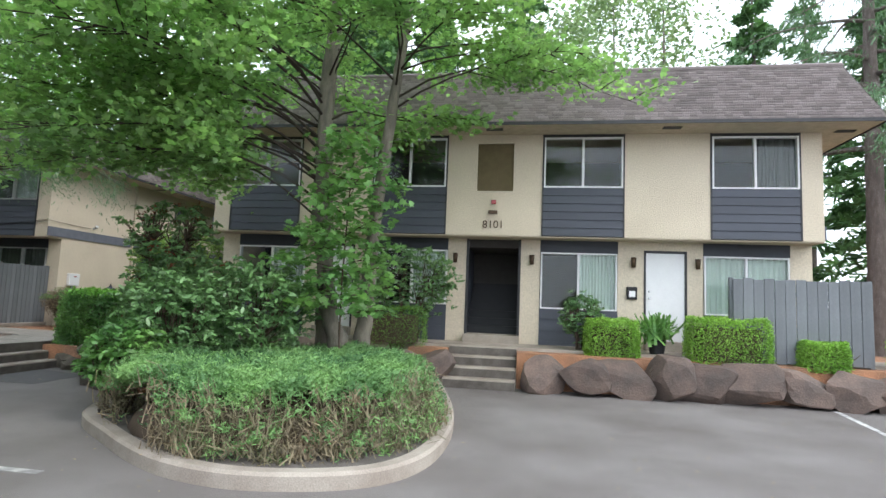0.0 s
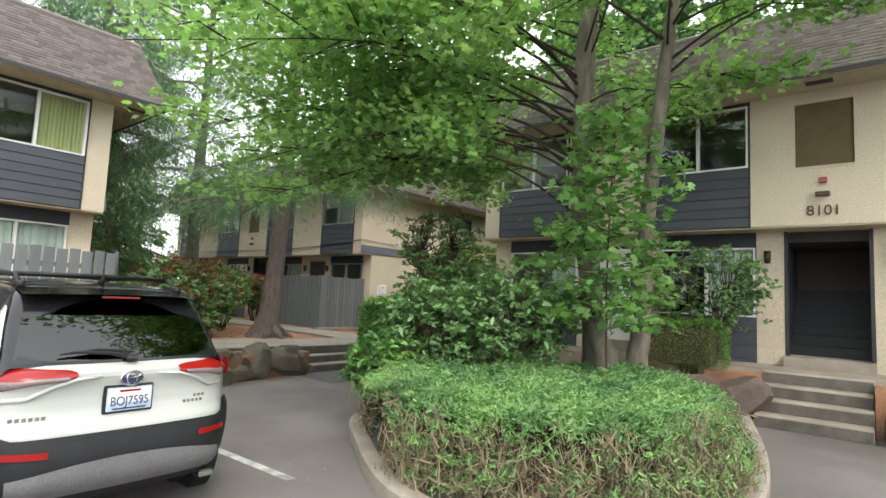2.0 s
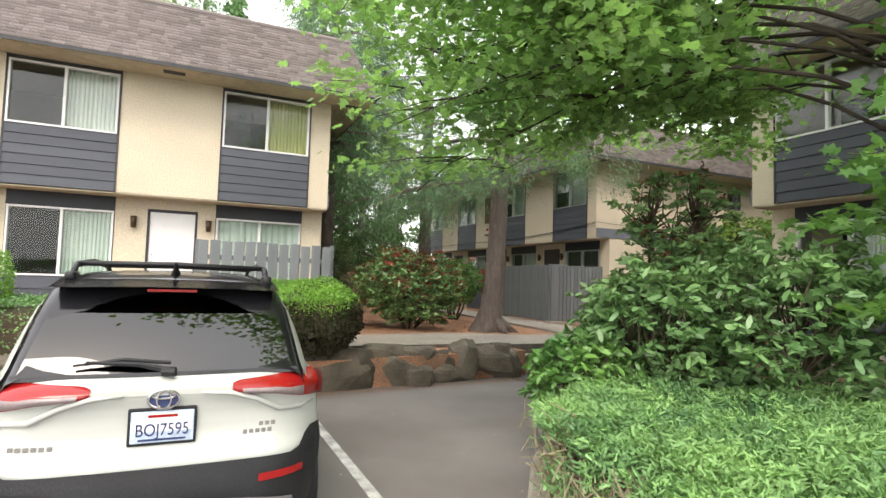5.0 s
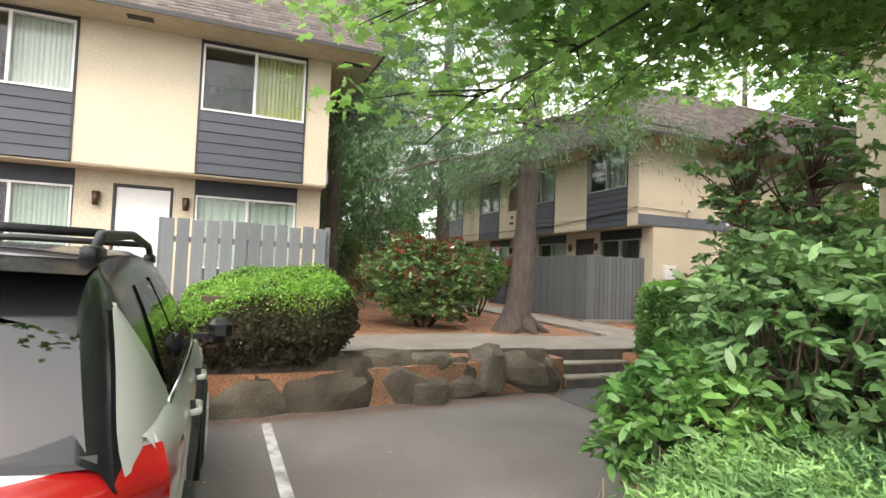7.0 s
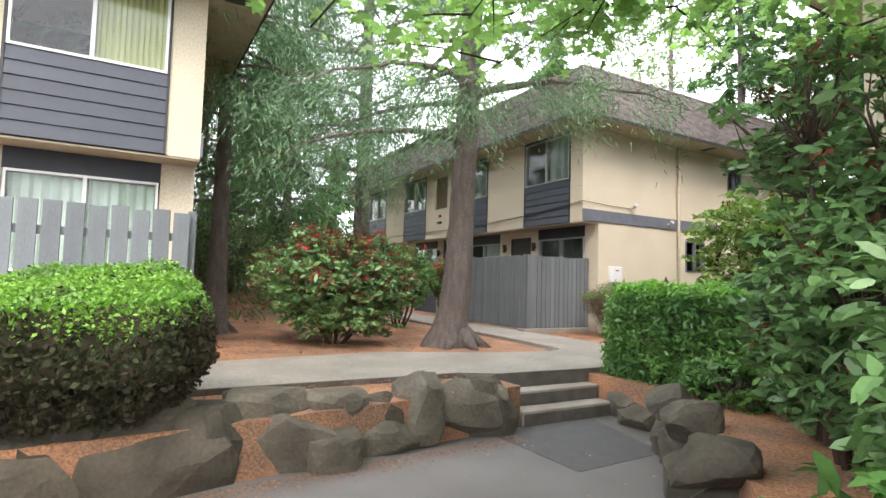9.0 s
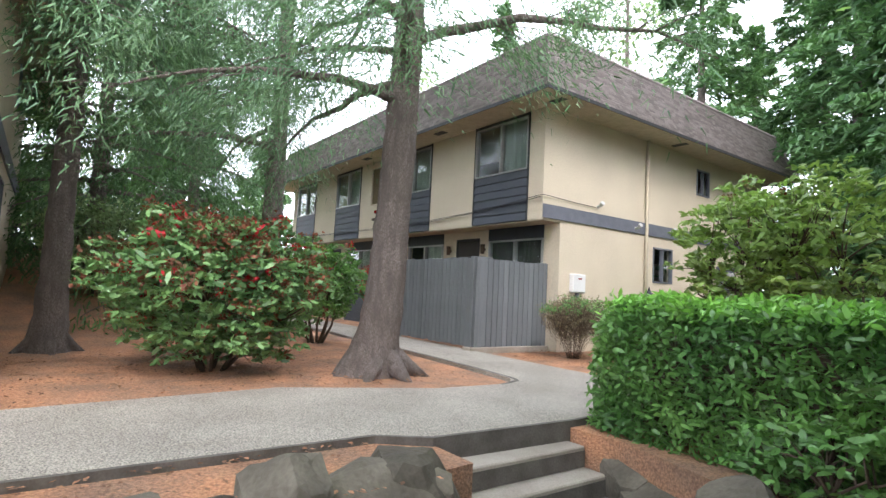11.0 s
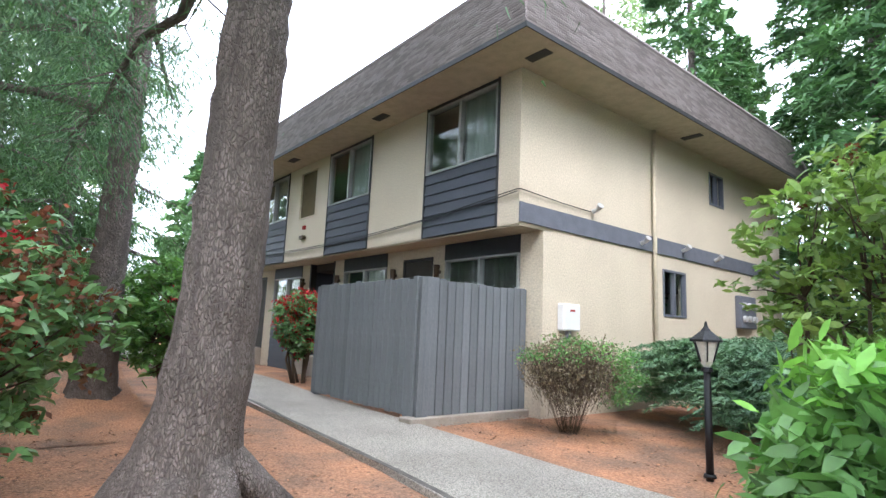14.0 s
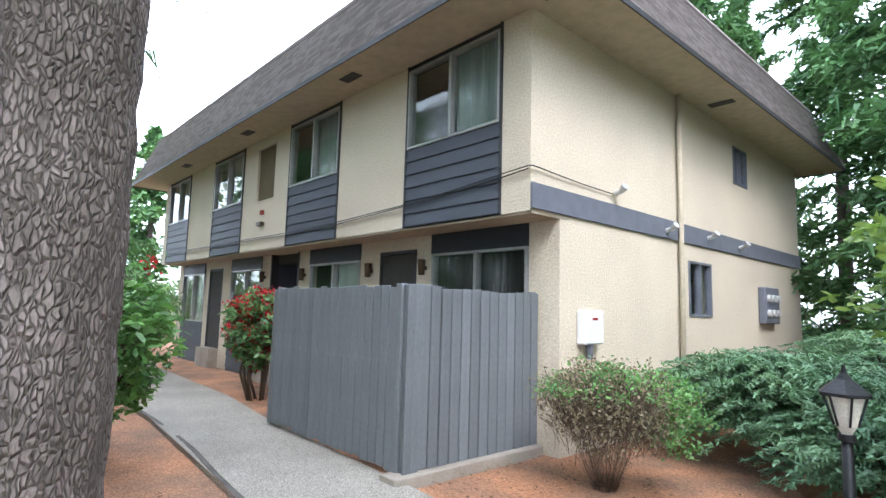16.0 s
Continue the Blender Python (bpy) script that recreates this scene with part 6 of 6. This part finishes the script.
    tube(bm, [(0.06, -0.05, 1.16), (0.08, 0.02, 1.16)], [0.026, 0.026], 8)
    part("wiper", bm, PLASTIC, c, "rear wiper")
    bm = bmesh.new()
    tube(bm, [(0.80, 0, 1.665), (0.74, 0, 1.70), (0.69, 0, 1.745)], [0.035, 0.022, 0.006], 8)
    part("antenna", bm, CARBLACK, c, "shark-fin aerial")
    return c


the_car = car()
the_car.matrix_world = pose(-4.80, 4.56, 0.0, 0, 0, 180) @ Matrix.Diagonal((1.02, 0.96, 1.05, 1))


# ---- small things ----
lamp = thing("garden_lamp", "black metal garden lamp with a frosted lantern on a post", "lamp", -12.58, 15.86, P - 0.03)
bm = bmesh.new()
tube(bm, [(0, 0, -0.1), (0, 0, 0.95)], [0.035, 0.032], 10)
tube(bm, [(0, 0, 0.0), (0, 0, 0.03)], [0.06, 0.05], 10)
part("post", bm, BLACKMETAL, lamp, smooth=True)
bm = bmesh.new()
tube(bm, [(0, 0, 0.97), (0, 0, 1.02), (0, 0, 1.20)], [0.03, 0.06, 0.11], 6)
part("lantern", bm, LAMPGLASS, lamp, "frosted glass panes")
bm = bmesh.new()
tube(bm, [(0, 0, 1.20), (0, 0, 1.22), (0, 0, 1.30), (0, 0, 1.34), (0, 0, 1.39)], [0.15, 0.15, 0.05, 0.02, 0.008], 6)
part("cap", bm, BLACKMETAL, lamp, "black lantern roof")
for k in range(6):
    a = k * math.pi / 3
    bm = bmesh.new()
    tube(bm, [(0.062 * math.cos(a), 0.062 * math.sin(a), 1.02), (0.115 * math.cos(a), 0.115 * math.sin(a), 1.20)], [0.008, 0.008], 4)
    part("bar", bm, BLACKMETAL, lamp)
bm = bmesh.new()
tube(bm, [(0, 0, 0.93), (0, 0, 0.97)], [0.05, 0.05], 8)
part("collar", bm, BLACKMETAL, lamp)

xw = XB + 0.002
for y, z0_, z1_, wd, nm, lab, m_ in ((YB + 1.12, 1.78, 2.2, 0.42, "meter_box", "white plastic service box on the cream end wall", WHITE), (YB + 7.75, 2.05, 2.8, 0.85, "meter_cupboard", "grey panel of electric meters on the end wall", BANDGREY)):
    e = thing(nm, lab, "box", xw, y, z0_)
    bx("case", e, m_, 0, 0.14, -wd / 2, wd / 2, 0, z1_ - z0_, 0.02)
    if nm == "meter_box":
        bx("label", e, REDLAMP, 0.141, 0.145, -0.06, 0.06, 0.3, 0.33)
        bm = bmesh.new()
        tube(bm, [(0.06, 0, 0.0), (0.06, 0, -0.18)], [0.05, 0.04], 8)
        part("conduit", bm, BANDGREY, e)
    else:
        for yy in (-0.27, 0.0, 0.27):
            for zz in (0.22, 0.52):
                bm = bmesh.new()
                tube(bm, [(0.14, yy, zz), (0.2, yy, zz)], [0.08, 0.07], 12)
                part("meter", bm, ALU, e, "round glass meter")
dp = thing("downpipe", "cream painted downpipe on the end wall", "pipe", XB + 0.075, YB + 3.73, 0.5)
bm = bmesh.new()
tube(bm, [(0, 0, 0), (0, 0, 2.75), (0, 0, 5.28)], [0.04, 0.04, 0.04], 10)
part("pipe", bm, SOFFIT, dp, smooth=True)
for y, z in ((YB + 1.80, 3.84), (YB + 3.3, 3.5), (YB + 4.85, 3.55), (YB + 6.3, 3.52)):
    e = thing("flood_light", "small grey flood light on the end wall", "lamp", XB + 0.04, y, z)
    bm = bmesh.new()
    tube(bm, [(0, 0, -0.03), (0.08, 0, 0.0)], [0.045, 0.03], 8)
    tube(bm, [(0.07, 0, -0.02), (0.17, -0.03, 0.05)], [0.035, 0.06], 8)
    part("head", bm, ALU, e)
cb = thing("wall_cable", "black cables slung along the front and end wall", "cable", XB, YB, 0)
bm = bmesh.new()
pts = [(0.03, 1.75, 3.80), (0.03, 1.0, 3.81), (0.04, 0.0, 3.85), (0.0, -0.04, 3.85), (-0.5, -0.04, 3.81), (-1.9, -0.04, 3.69), (-2.4, -0.04, 3.67), (-4.3, -0.04, 3.60), (-6.1, -0.04, 3.58), (-9, -0.04, 3.60), (-14, -0.04, 3.62)]
tube(bm, pts, [0.008] * len(pts), 5)
pts = [(x, y - (0.005 if y < 0 else 0), z - 0.035 - 0.012 * math.sin(i * 1.7)) for i, (x, y, z) in enumerate(pts[3:])]
tube(bm, pts, [0.008] * len(pts), 5)
part("cable", bm, BLACKMETAL, cb)

mb = thing("mailbox", "small black wall mailbox with a white notice beside the door", "mailbox", XA - 3.98, YA + 0.565, 1.98)
bx("box", mb, BLACKMETAL, -0.12, 0.12, -0.08, 0, 0, 0.3, 0.015)
bx("notice", mb, WHITE, -0.07, 0.07, -0.084, -0.0805, 0.06, 0.2)
pt = thing("potted_plant", "black plastic pot with upright sword-shaped green leaves", "plant", 2.35, 14.0, 0.80)
bm = bmesh.new()
tube(bm, [(0, 0, 0), (0, 0, 0.30), (0, 0, 0.32), (0, 0, 0.29)], [0.15, 0.19, 0.20, 0.17], 16)
part("pot", bm, PLASTIC, pt)
rp = np.random.default_rng(3)
c_ = np.stack([rp.normal(size=160) * 0.14, rp.normal(size=160) * 0.1, rp.uniform(0.45, 0.62, 160)], -1)
leaves("leaf_blades", c_, 0.6, NEEDLE * (1, 0.7, 1), LAUREL, rp, pt, up=0.0, direction=np.stack([c_[:, 0] * 2, c_[:, 1] * 2, np.full(160, 1.0)], -1), kind="stuff", spread=1.0)

# parking lines and a patch of newer asphalt
for i, (x0, x1, y0, y1) in enumerate(((-9.6, -4.9, 6.05, 6.15), (-9.6, -4.9, 3.3, 3.4), (-9.6, -4.9, 0.5, 0.6))):
    slab("parking_line", [(x0, y0), (x1, y0), (x1, y1), (x0, y1)], -0.01, 0.004, LINE, "worn white painted parking line on the asphalt")
slab("parking_line", [(4.9, 10.8), (5.0, 10.8), (5.35, 13.0), (5.25, 13.0)], -0.01, 0.004, LINE, "worn white painted parking line on the asphalt")
slab("asphalt_patch", [(-10.3, 10.1), (-9.05, 10.1), (-9.1, 11.3), (-10.75, 11.75)], -0.01, 0.005, PATCH, "darker square patch of newer asphalt")
